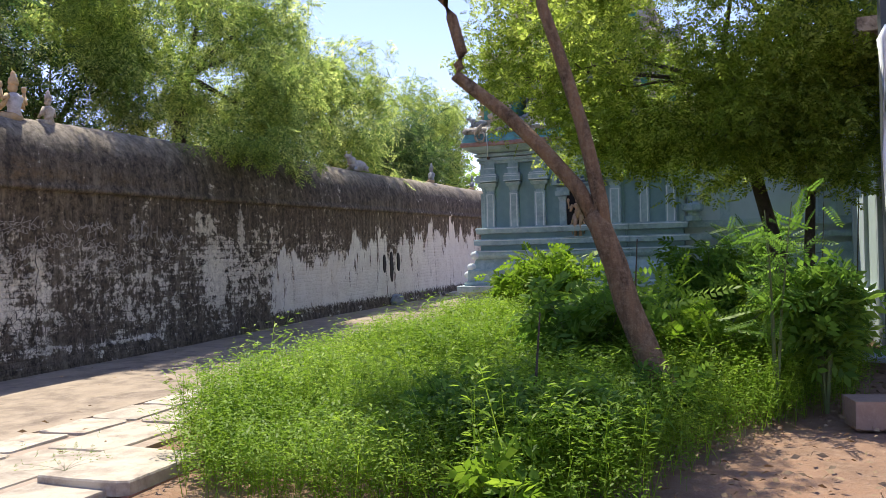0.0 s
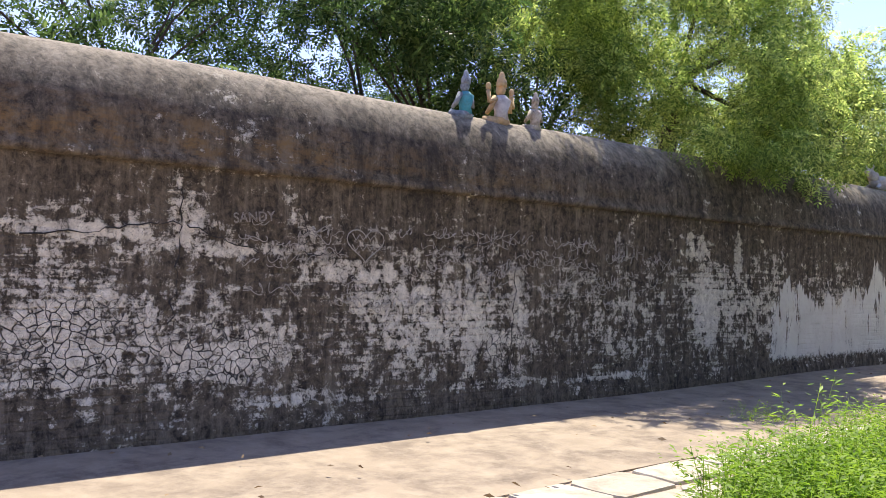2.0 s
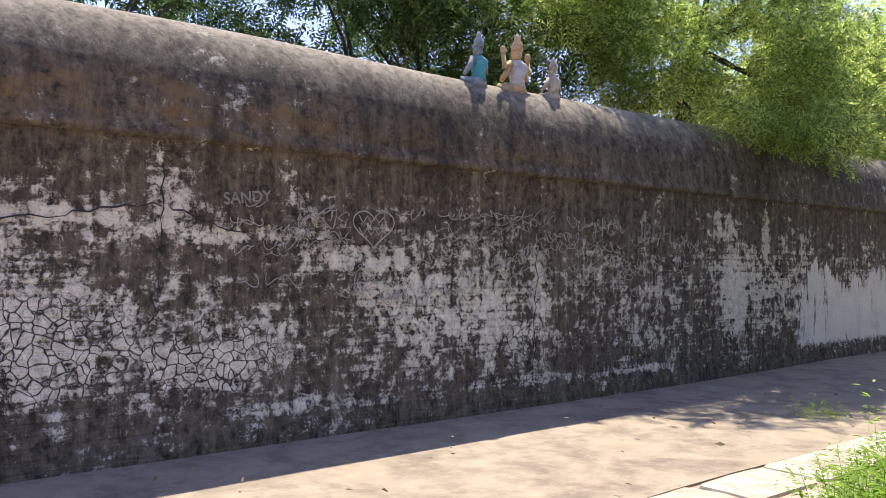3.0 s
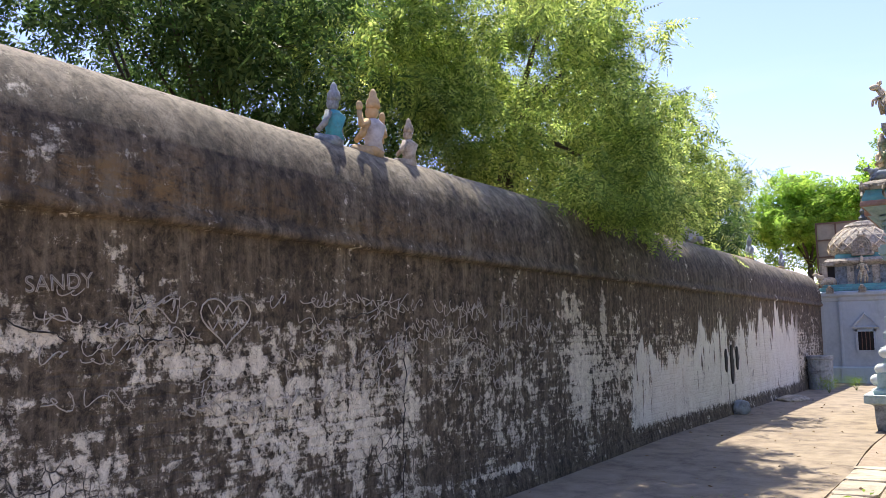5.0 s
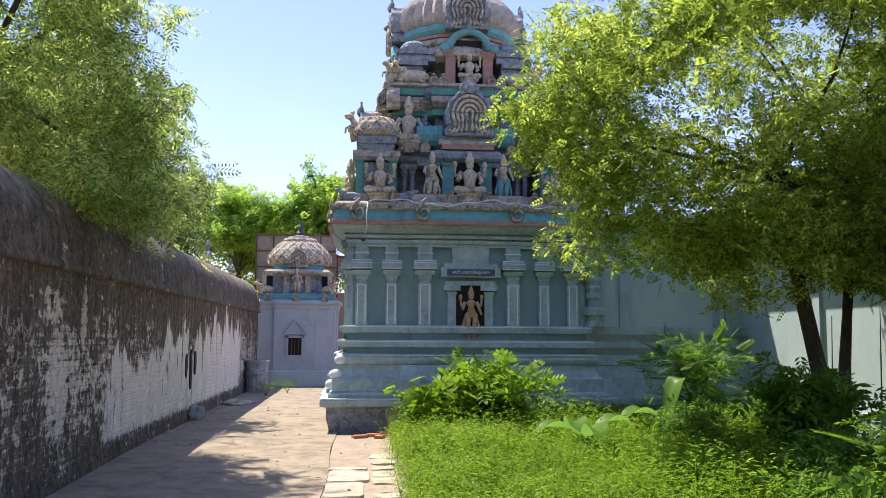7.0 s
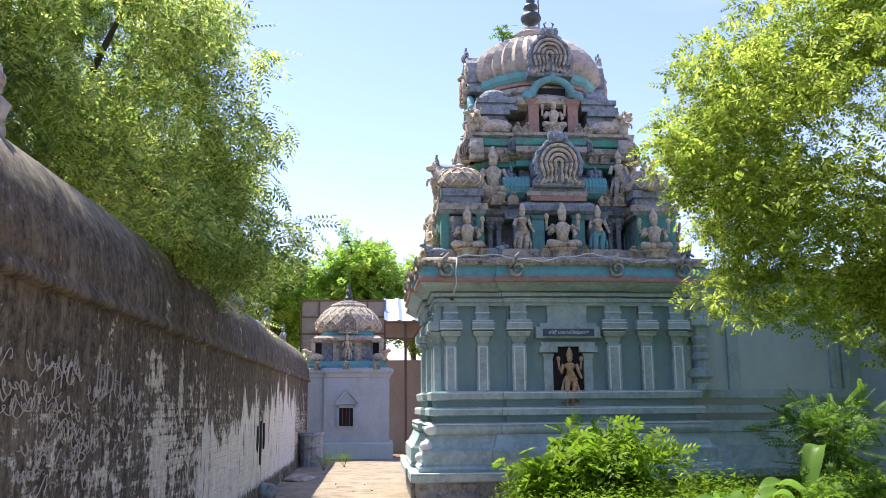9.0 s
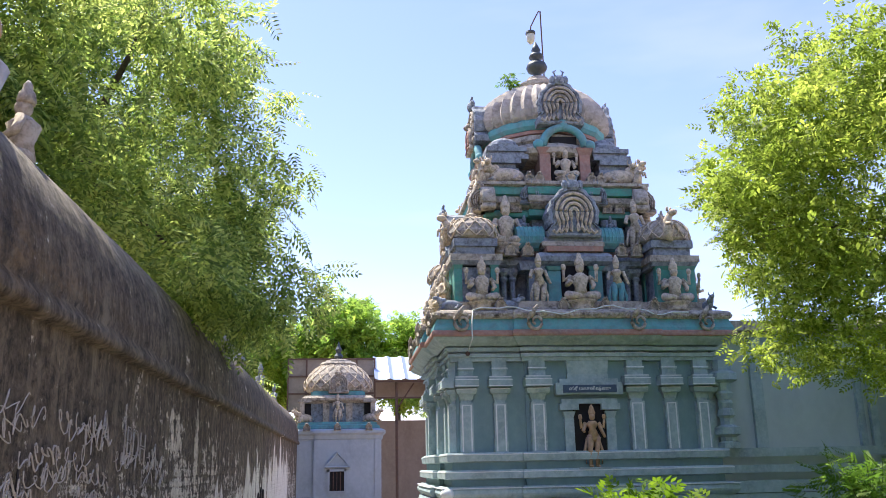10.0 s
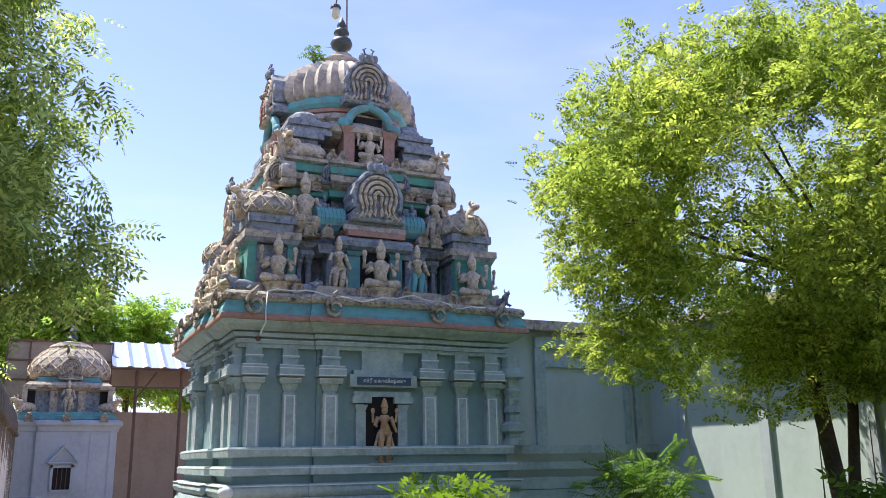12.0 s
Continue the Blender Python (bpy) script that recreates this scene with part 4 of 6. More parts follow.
    for i in range(12):
        for d in (-1, 1):
            a0 = 2 * math.pi * i / 12
            pts = []
            for k in range(5):
                r = [0.415, 0.425, 0.39, 0.3, 0.16][k]
                a = a0 + d * k * 0.22
                pts.append((-1.56 + r * math.cos(a), -1.56 + r * math.sin(a), [4.93, 5.02, 5.14, 5.24, 5.29][k]))
            tube(bm, pts, 0.012, 4)
    part("lattice", bm, FIGURE, kuta, kind="stuff")
    figure("corner_beast", yali(0.5), FIGURE, (*(Matrix.Rotation(turn, 4, 'Z') @ Vector((-1.95, -1.5, 4.9)) + Vector((CX, CY, 0))),), "rearing stucco beast at the tower's corner", "statue", ang - 60, "tower beasts")
    figure("corner_beast", yali(0.42), FIGURE, (*(Matrix.Rotation(turn, 4, 'Z') @ Vector((-1.35, -1.3, 6.0)) + Vector((CX, CY, 0))),), "rearing stucco beast at the tower's corner", "statue", ang - 45, "tower beasts")
    # row of small flame ornaments along the ledges
    for z, yy, xs_ in ((4.86, -1.46, (-1.1, -0.85, 0.9, 1.12)), (5.98, -1.36, (-0.55, -0.38, 0.5, 0.66)), (5.5, -1.32, (-0.95, -0.78, 0.75, 0.95)), (4.66, -1.78, (-1.0, -0.72, 0.78, 1.02)), (3.72, -2.16, (-1.25, -0.3, 0.34, 1.1))):
        for x in xs_:
            turned_part("flame_ornament", medallion(bmesh.new(), x, yy, z, 0.09, 0.08, 1, 0, 1), [STUCCO, FIGURE])
    # antefix standing out from the dome foot
    turned_part("antefix", medallion(bmesh.new(), 0, -1.34, 7.0, 0.24, 0.16, 2, 0, 1), [STUCCO, ORANGE], smooth=True) if side else None

    def on_tower(x, y, z):
        return tuple(Matrix.Rotation(turn, 4, 'Z') @ Vector((x, y, z)) + Vector((CX, CY, 0)))

    figure("goddess_figure", seated(0.95), [FIGURE, FIGURE], on_tower(0.02, -1.98, 3.75), "seated stucco goddess on a lotus pedestal in the tower niche", turn=ang)
    figure("attendant_figure", standing(0.9), [FIGURE, FIGURE], on_tower(-0.62, -1.98, 3.75), "standing stucco attendant beside the niche", turn=ang + 8, group="tower attendants")
    figure("attendant_figure", standing(0.88, 0, 1), [FIGURE, TEAL], on_tower(0.6, -1.98, 3.75), "standing stucco attendant with turquoise legs", turn=ang - 8, group="tower attendants")
    figure("seated_figure", seated(0.88, 0, 0, 4), [FIGURE], on_tower(-1.5, -2.0, 3.74), "seated stucco deity before the corner aedicule", turn=ang, group="seated deities")
    figure("seated_figure", seated(0.88, 0, 0, 4), [FIGURE], on_tower(1.5, -2.0, 3.74), "seated stucco deity before the corner aedicule", turn=ang, group="seated deities")
    for x in (-1.98, -1.12):
        figure("animal_figure", bull(0.24), [STUCCO_B], on_tower(x, -2.0, 3.75), "small crouching stucco animal on the rim", turn=ang + (0 if x > -1.5 else 180), group="rim animals")
    figure("guardian_figure", seated(1.05, 0, 0, 2), [FIGURE], on_tower(-1.0, -1.5, 4.72), "bare-chested stucco guardian seated on the second tier", turn=ang, group="tier guardians")
    figure("guardian_figure", standing(0.98), [FIGURE, FIGURE], on_tower(1.12, -1.5, 4.72), "stucco guardian standing on the second tier", turn=ang, group="tier guardians")
    figure("attendant_figure", standing(0.5), [STUCCO_B, STUCCO_B], on_tower(-0.7, -1.5, 4.9), "small grey attendant on the tier", turn=ang, group="tower attendants")
    figure("attendant_figure", standing(0.5), [STUCCO_B, STUCCO_B], on_tower(0.72, -1.5, 4.9), "small grey attendant on the tier", turn=ang, group="tower attendants")
    figure("goddess_figure", seated(0.72), [FIGURE, FIGURE], on_tower(0.1, -1.24, 6.02), "small seated stucco goddess under the dome", turn=ang)
    figure("bull_figure", bull(0.42), [FIGURE], on_tower(-0.92, -1.24, 6.0), "lying stucco bull on the upper ledge", "statue", ang + 180, "lying bulls")
    figure("bull_figure", bull(0.42), [FIGURE], on_tower(1.02, -1.24, 6.0), "lying stucco bull on the upper ledge", "statue", ang, "lying bulls")

# lamp on its bent pole behind the dome
lamp = thing("pole_lamp", "pale lamp hanging from a thin bent pole above the dome", "lamp", at=(0.02, 18.6, 8.0))
part("pole", tube(bmesh.new(), [(0, 0, 0), (-0.01, 0, 1.1), (-0.02, 0, 2.18), (-0.05, 0, 2.19), (-0.22, 0, 1.85), (-0.235, 0, 1.74)], 0.014, 6), RUST, lamp)
part("shade", turned(bmesh.new(), [(0.03, 1.75), (0.09, 1.73), (0.1, 1.69), (0.09, 1.67)], -0.235, 0, 14), KALASH, lamp)
part("globe", turned(bmesh.new(), [(0.08, 1.68), (0.085, 1.6), (0.07, 1.52), (0.03, 1.47)], -0.235, 0, 14), surface("frosted_lamp_cover", (0.62, 0.6, 0.45), (0.5, 0.47, 0.33), (0.7, 0.68, 0.55), 5, 20, 0.35), lamp, smooth=True)

# ---- hall joined to the temple ----
hall = thing("temple_hall", "plain grey-blue painted temple hall with moulded base", "hall", at=(6.5, 18, 0))
X1 = 4.65


def hpart(name, bm, material, label="", parent=None):
    ob = part(name, bm, material, parent or hall, label)
    if parent is None:
        ob.location = -Vector(hall.location)
    return ob


hpart("wall", box(box(bmesh.new(), 1.6, X1, 16.4, 20.5, 0, 3.45), X1, 9.5, 9.6, 20.5, 0, 3.449), GREYBLUE)
for z0, z1, d in ((0, 0.4, 0.3), (0.4, 0.52, 0.4), (0.52, 0.86, 0.26), (0.86, 1.05, 0.19), (1.06, 1.23, 0.2), (1.34, 1.45, 0.16), (1.57, 1.7, 0.13)):
    hpart("plinth_course", box(bmesh.new(), 1.6, X1 - 0.01, 16.4 - d, 16.42, z0, z1), BLUE_L)
for x0, x1 in ((2.42, 2.6), (4.1, 4.2), (4.3, 4.42)):
    hpart("wall_strip", box(bmesh.new(), x0, x1, 16.33, 16.42, 1.702, 3.2), BLUE_L)
hpart("wall_strip", box(bmesh.new(), 2.6, 4.1, 16.35, 16.42, 2.9, 3.0), BLUE_L)
hpart("wall_strip", box(bmesh.new(), 2.42, X1 - 0.02, 16.3, 16.42, 3.2, 3.36), BLUE_L)
for y0 in (15.6, 13.9, 12.2, 10.4):
    hpart("wall_strip", box(bmesh.new(), X1 - 0.06, X1 + 0.02, y0 - 0.09, y0 + 0.09, 0.3, 3.3), PALEBLUE)
hpart("wall_base", box(bmesh.new(), X1 - 0.1, X1 + 0.02, 9.6, 16.1, -0.1, 0.55), PALEBLUE)
hpart("roof_slab", box(box(bmesh.new(), 1.6, X1, 16.15, 20.6, 3.45, 3.6), X1 - 0.5, 9.6, 9.4, 20.6, 3.452, 3.598), STUCCO)

# ---- small shrine ----
SX, SY = -3.97, 29.65
shrine = thing("small_shrine", "small pale blue shrine with a lattice-patterned stucco roof", "shrine", at=(SX, SY, 0))


def spart(name, bm, material, label="", smooth=False, parent=None):
    return part(name, bm, material, parent or shrine, label, smooth)


def scourse(name, material, prof, h, b, p=0.06, label=""):
    return spart(name, courses(bmesh.new(), prof, h, b, p, 0, 0), material, label)


scourse("base", GREYBLUE, [(0.08, -0.2), (0.08, 0.42), (0.02, 0.46)], 1.24, 0.62)
scourse("body", PALEBLUE, [(0, 0.4), (0, 2.4)], 1.2, 0.6)
scourse("cornice", PALEBLUE, [(0, 2.3), (0.03, 2.33), (0.05, 2.42), (0.12, 2.48), (0.12, 2.56), (0.02, 2.6)], 1.2, 0.6)
scourse("upper_course", TEAL, [(0, 2.58), (0.04, 2.62), (0.04, 2.7), (-0.04, 2.72), (-0.04, 2.8)], 1.12, 0.6)
scourse("upper_wall", STUCCO_B, [(0, 2.78), (0, 3.4)], 0.78, 0.3)
scourse("upper_cornice", STUCCO, [(0, 3.34), (0.06, 3.38), (0.16, 3.42), (0.18, 3.48), (0.08, 3.56)], 0.84, 0.4)
scourse("upper_band", TEAL, [(0, 3.54), (0.02, 3.58), (0.0, 3.7)], 0.72, 0.4)
bm = turned(bmesh.new(), [(0.74, 3.66), (0.92, 3.72), (1.0, 3.84), (1.0, 4.0), (0.9, 4.2), (0.7, 4.4), (0.5, 4.5)], 0, 0, 16)
sroof = spart("roof", bm, STUCCO, "lattice-patterned stucco roof")
bm = bmesh.new()
for i in range(18):
    for d in (-1, 1):
        pts = []
        for k in range(6):
            a = 2 * math.pi * i / 18 + d * 0.17 * k
            r = [0.99, 1.02, 0.99, 0.87, 0.7, 0.52][k]
            pts.append((r * math.cos(a), r * math.sin(a), [3.78, 3.9, 4.05, 4.22, 4.4, 4.5][k]))
        tube(bm, pts, 0.022, 4)
part("lattice", bm, FIGURE, sroof, kind="stuff")
spart("roof_cap", turned(bmesh.new(), [(0.52, 4.48), (0.56, 4.54), (0.5, 4.6), (0.4, 4.61), (0.38, 4.66), (0.2, 4.7)], 0, 0, 16), STUCCO)
spart("finial", turned(bmesh.new(), [(0.08, 4.69), (0.14, 4.8), (0.06, 4.9), (0.1, 5.0), (0.05, 5.08), (0.01, 5.25)], 0, 0, 12), KALASH)
spart("roof_gable", medallion(bmesh.new(), 0.02, -1.0, 3.62, 0.28, 0.3, 2), STUCCO, smooth=True)
for x in (-0.85, 0.0, 0.88):
    spart("cornice_ornament", medallion(bmesh.new(), x, -1.34 - (0.06 if x == 0 else 0), 2.54, 0.1, 0.12, 1), STUCCO, smooth=True)
for s in (-1, 1):
    bm = bmesh.new()
    slab(bm, s * 0.33 - 0.09, s * 0.33 + 0.09, -0.9, -0.7, 2.8, 3.4)
    spart("inner_column", bm, STUCCO)
    bm = bmesh.new()
    slab(bm, s * 1.0 - 0.06, s * 1.0 + 0.06, -1.05, -0.7, 2.8, 3.36)
    slab(bm, s * 0.92 - 0.2, s * 0.92 + 0.18, -1.08, -0.7, 3.36, 3.44)
    spart("corner_column", bm, STUCCO)
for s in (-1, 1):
    # shade between the columns, put in as a black block
    spart("recess_shade", box(bmesh.new(), s * 0.86 - 0.1, s * 0.86 + 0.1, -0.85, -0.6, 2.82, 3.34), SHADE)
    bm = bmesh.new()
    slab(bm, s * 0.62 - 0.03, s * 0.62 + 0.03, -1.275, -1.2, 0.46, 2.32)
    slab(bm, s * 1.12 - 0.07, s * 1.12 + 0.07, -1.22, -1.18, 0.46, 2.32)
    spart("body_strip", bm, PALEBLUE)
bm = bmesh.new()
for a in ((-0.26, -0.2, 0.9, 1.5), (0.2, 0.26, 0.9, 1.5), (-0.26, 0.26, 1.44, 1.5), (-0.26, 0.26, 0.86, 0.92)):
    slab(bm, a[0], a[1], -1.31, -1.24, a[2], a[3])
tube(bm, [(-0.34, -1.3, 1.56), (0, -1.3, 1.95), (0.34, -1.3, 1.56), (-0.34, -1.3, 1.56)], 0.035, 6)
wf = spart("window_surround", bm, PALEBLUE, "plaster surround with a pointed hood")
# thin black plate imitating the shaded window opening
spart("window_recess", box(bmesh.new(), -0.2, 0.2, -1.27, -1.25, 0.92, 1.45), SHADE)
bm = bmesh.new()
for x in (-0.1, 0, 0.1):
    tube(bm, [(x, -1.29, 0.92), (x, -1.29, 1.45)], 0.012, 5)
spart("grille", bm, RUST)
figure("shrine_guardian", standing(0.85), [FIGURE, FIGURE], (SX + 0.0, SY - 1.05, 2.76), "stucco guardian standing on the small shrine")
figure("shrine_lion", bull(0.4), [FIGURE], (SX + 0.95, SY - 0.95, 2.78), "small stucco beast on the shrine's ledge", turn=-40)
figure("shrine_lion", bull(0.4), [FIGURE], (SX - 0.95, SY - 0.95, 2.78), "small stucco beast on the shrine's ledge", turn=220)

# ---- shed and boundary wall ----
tagged(part("wall_north", box(bmesh.new(), -12, 14, 33.0, 33.3, -0.3, 3.05), BEIGE), "plain beige boundary wall", "wall", kind="structure")
shed = thing("sheet_shed", "open shed with rusty steel posts and a ribbed metal roof", "shed", at=(-2, 31.5, 0))


def shpart(name, bm, material, label=""):
    ob = part(name, bm, material, shed, label)
    ob.location = -Vector(shed.location)
    return ob


bm = bmesh.new()
rows = []
N = 44
for i in range(N + 1):
    x = -2.85 + 5.2 * i / N
    dz = 0.045 if i % 4 == 0 else 0
    rows.append([(x, 30.7, 4.18 + dz), (x, 32.6, 5.12 + dz)])
vs = [[bm.verts.new(p) for p in r] for r in rows]
for a, b in zip(vs, vs[1:]):
    bm.faces.new((a[0], b[0], b[1], a[1]))
roof = shpart("roof_sheet", bm, SHEET, "bluish white ribbed metal sheets")
sol = roof.modifiers.new("thick", 'SOLIDIFY')
sol.thickness = 0.012
bm = bmesh.new()
for z, y in ((4.12, 30.75), (5.05, 32.55), (3.62, 30.9)):
    slab(bm, -2.85, 2.35, y, y + 0.06, z, z + 0.05)
shpart("purlins", bm, RUST)
for x in (-2.15, -0.9, 1.8):
    shpart("post", tube(bmesh.new(), [(x, 31.0, -0.05), (x, 31.0, 4.2)], 0.045, 8), RUST)
    shpart("brace", tube(bmesh.new(), [(x, 31.0, 3.3), (x + 0.55, 31.0, 4.1)], 0.025, 6), RUST)
shpart("back_panel", box(bmesh.new(), -2.85, 2.35, 32.4, 32.44, 3.75, 4.4), BEIGE)
# framed panel awning behind the shrine
awn = thing("awning", "brown panel awning on a dark steel frame", "awning", at=(-4.2, 31.6, 0))
bm = bmesh.new()
slab(bm, -1.35, 1.35, -0.02, 0.02, 3.3, 4.95)
part("panel", bm, surface("brown_panel", (0.3, 0.25, 0.2), (0.2, 0.165, 0.13), (0.36, 0.31, 0.26), 2, 12, 0.85), awn)
for z in (3.3, 3.85, 4.4, 4.95):
    part("rail", box(bmesh.new(), -1.4, 1.4, -0.07, -0.02, z - 0.025, z + 0.025), RUST, awn)
for x in (-1.38, -0.8, 0.0, 0.8, 1.38):
    part("post", box(bmesh.new(), x - 0.025, x + 0.025, -0.08, -0.03, -0.1 if abs(x) > 1 else 3.3, 4.97), RUST, awn)
sl = thing("street_lamp", "slim street lamp with a small dark head", "lamp", at=(-4.3, 44, 0))
part("pole", tube(bmesh.new(), [(0, 0, -0.1), (0, 0, 9.0), (-0.15, 0, 9.3)], [0.06, 0.04, 0.03], 6), RUST, sl)
part("head", ball(bmesh.new(), (-0.25, 0, 9.35), (0.2, 0.1, 0.08), 8, 5), KALASH, sl)
# ---- statues on the compound wall ----
figure("wall_statue", seated(0.7, 0, 0, 2, False, 1), [STUCCO_B, TURQ], (-5.4, 7.05, 3.03), "weathered seated statue with turquoise cloth on the wall", turn=-75, group="wall statues")
figure("wall_statue", seated(0.8, 0, 0, 4, False, 1), [OCHRE, CHALK], (-5.4, 7.58, 3.02), "white and ochre seated statue with raised arms on the wall", turn=-80, group="wall statues")
figure("wall_statue", seated(0.6, 0, 0, 2, False), [STUCCO], (-5.4, 8.12, 3.03), "small grey seated statue on the wall", turn=-80, group="wall statues")
figure("wall_bull", bull(0.42), [CHALK], (-5.5, 17.2, 3.1), "white weathered bull statue lying on the wall", turn=-100, group="wall statues")
figure("wall_statue", seated(0.72, 0, 1, 2, False), [STUCCO_B, OCHRE], (-5.5, 21.8, 3.1), "dark seated statue with an ochre base on the wall", turn=-70, group="wall statues")
figure("wall_statue", seated(0.6, 0, 1, 2, False), [STUCCO_B, OCHRE], (-5.5, 25.3, 3.1), "dark small seated statue on the wall", turn=-70, group="wall statues")

# ---- scratched graffiti ----
SCRATCH = surface("scratched_plaster", (0.4, 0.36, 0.3), (0.3, 0.27, 0.23), (0.55, 0.5, 0.43), 4, 30, 0.95)
WX = WALL_X + 0.024


def scratch(name, lines, label, w=0.006):
    bm = bmesh.new()
    for ln in lines:
        tube(bm, [(WX + 0.002 * noise.noise(Vector((y * 3, z * 3, 0))), y, z) for y, z in ln], w, 4)
    tagged(part(name, bm, SCRATCH), label, "graffiti")


heart = [(5.57 + 0.2 * math.sin(t) ** 3 * 1.05, 1.62 + 0.012 * (13 * math.cos(t) - 5 * math.cos(2 * t) - 2 * math.cos(3 * t) - math.cos(4 * t)) * 0.9) for t in (2 * math.pi * i / 28 for i in range(29))]
scratch("heart_scratching", [heart] + [[(5.42 + 0.04 * i, q + 0.03 * (-1) ** i * (1 - 0.04 * i)) for i in range(8)] for q in (1.68, 1.58)], "heart outline scratched into the dark plaster")


def writing(text, y, z, size, tilt=0):
    c = bpy.data.curves.new("graffiti", 'FONT')
    c.body, c.size, c.align_x, c.align_y = text, size, 'CENTER', 'CENTER'
    c.fill_mode, c.bevel_depth, c.bevel_resolution, c.offset = 'NONE', 0.0028, 0, -0.012 * size
    o = new("graffiti_curve", c)
    me = bpy.data.meshes.new_from_object(o.evaluated_get(bpy.context.evaluated_depsgraph_get()))
    bpy.data.objects.remove(o)
    me.materials.clear()
    me.materials.append(SCRATCH)
    g = new("graffiti", me)
    g.matrix_world = pose(WX, y, z, 90, 0, 90) @ pose(0, 0, 0, 0, 0, tilt)
    tagged(g, "letters scratched into the dark plaster", "graffiti")


writing("SANDY", 4.42, 1.8, 0.12, 6)
writing("JBDH", 9.45, 1.68, 0.26, -4)
writing("A", 8.75, 1.74, 0.3, 8)
writing("A", 10.02, 1.62, 0.24, -12)
random.seed(5)
for k in range(120):
    y0, z0 = random.uniform(4.2, 10.2), random.uniform(1.0, 1.8)
    if 5.3 < y0 < 5.85 and z0 > 1.45:
        continue
    n = random.randint(4, 9)
    s = random.uniform(0.03, 0.075)
    f, g = random.uniform(1.2, 2.4), random.uniform(0, 6)
    ln = [(y0 + q * s * 0.6 + s * 0.7 * math.cos(f * q + g), z0 + s * math.sin(2.1 * q + g) * (0.6 + 0.4 * math.sin(q * 0.9 + g))) for q in (i * 0.35 for i in range(n * 4))]
    scratch("scratching", [ln], "illegible scratches in the dark plaster", random.uniform(0.003, 0.0048))

# long open cracks in the plaster
CRACK = surface("open_crack", (0.03, 0.027, 0.025), (0.05, 0.045, 0.04), (0.02, 0.02, 0.02), 4, 30, 0.95)


def fissure(y0, z0, y1, z1, w=0.005, wob=0.03):
    n = 14
    bm = bmesh.new()
    tube(bm, [(WALL_X + 0.012, y0 + (y1 - y0) * i / n + random.uniform(-wob, wob), z0 + (z1 - z0) * i / n + random.uniform(-wob, wob) * 0.7) for i in range(n + 1)], [w * random.uniform(0.5, 1.3) for _ in range(n + 1)], 4)
    tagged(part("wall_crack", bm, CRACK), "jagged dark crack in the plaster", "crack")


for q in ((3.78, 2.0, 3.72, 0.9), (3.8, 1.72, 2.6, 1.55), (3.82, 1.7, 4.5, 1.5), (4.9, 1.95, 4.95, 1.5), (7.55, 1.6, 7.5, 0.2), (7.1, 1.55, 7.2, 1.2), (4.95, 1.5, 5.35, 1.52), (6.6, 1.62, 7.2, 1.7)):
    fissure(*q)
fissure(2.5, 2.2, 12.0, 2.2, 0.006, 0.012)

# dark holes scraped through the limewash
for y, z, hh, w in ((17.55, 0.98, 0.42, 0.075), (17.95, 0.9, 0.72, 0.085), (18.35, 1.0, 0.44, 0.075)):
    bm = bmesh.new()
    ring = [(y + w * math.sin(a) * (1 + 0.15 * math.sin(5 * a)), z + hh / 2 * math.cos(a)) for a in (2 * math.pi * i / 18 for i in range(18))]
    loft(bm, [[(WALL_X - 0.02, a, b) for a, b in ring], [(WALL_X + 0.024, a, b) for a, b in ring]])
    tagged(part("scraped_patch", bm, CRACK), "black upright scrape in the limewash", "patch")

# ---- flagstones ----
flags = thing("flagstone_edging", "pale worn flagstones laid along the concrete path", "paving", kind="structure")
random.seed(3)


def flag(x0, x1, y0, y1, z=0.006, th=0.09, mat=FLAG, name="flagstone", parent=None):
    j = lambda: random.uniform(-0.016, 0.016)
    z += fall((y0 + y1) / 2)
    c = [(x0 + j(), y0 + j()), (x1 + j(), y0 + j()), (x1 + j(), y1 + j()), (x0 + j(), y1 + j())]
    ring = []
    for i in range(4):
        a, b = c[i], c[(i + 1) % 4]
        for t in (0.08, 0.5, 0.92):
            ring.append((a[0] + (b[0] - a[0]) * t + j() * 0.4, a[1] + (b[1] - a[1]) * t + j() * 0.4))
    mx, my = sum(p[0] for p in ring) / 12, sum(p[1] for p in ring) / 12
    tz = [random.uniform(-0.006, 0.006) for _ in range(12)]
    bm = bmesh.new()
    loft(bm, [[(x, y, z - th) for x, y in ring], [(x, y, z - 0.012 + q) for (x, y), q in zip(ring, tz)], [(mx + (x - mx) * 0.982, my + (y - my) * 0.982, z + q) for (x, y), q in zip(ring, tz)]])
    return part(name, bm, mat, parent or flags)


JOINT = surface("sandy_joint_fill", (0.36, 0.28, 0.21), (0.22, 0.165, 0.12), (0.45, 0.37, 0.29), 2, 14, 0.95, 0.8, 0.6)
bm = bmesh.new()
for x1, ya, yb in ((-1.12, -5.0, 7.4), (-0.55, -5.0, 4.2), (-1.45, 7.4, 15.6)):
    for i in range(12):
        y0, y1 = ya + (yb - ya) * i / 12, ya + (yb - ya) * (i + 1) / 12
        lift = 0.0006 * len(bm.faces) / 72
        v = [bm.verts.new((x, y, fall(y) + dz)) for dz in (-0.15, -0.012 - lift) for x, y in ((-2.385, y0), (x1, y0), (x1, y1), (-2.385, y1))]
        for f in ((3, 2, 1, 0), (4, 5, 6, 7), (0, 1, 5, 4), (1, 2, 6, 5), (2, 3, 7, 6), (3, 0, 4, 7)):
            bm.faces.new([v[k] for k in f])
part("bedding", bm, JOINT, flags)

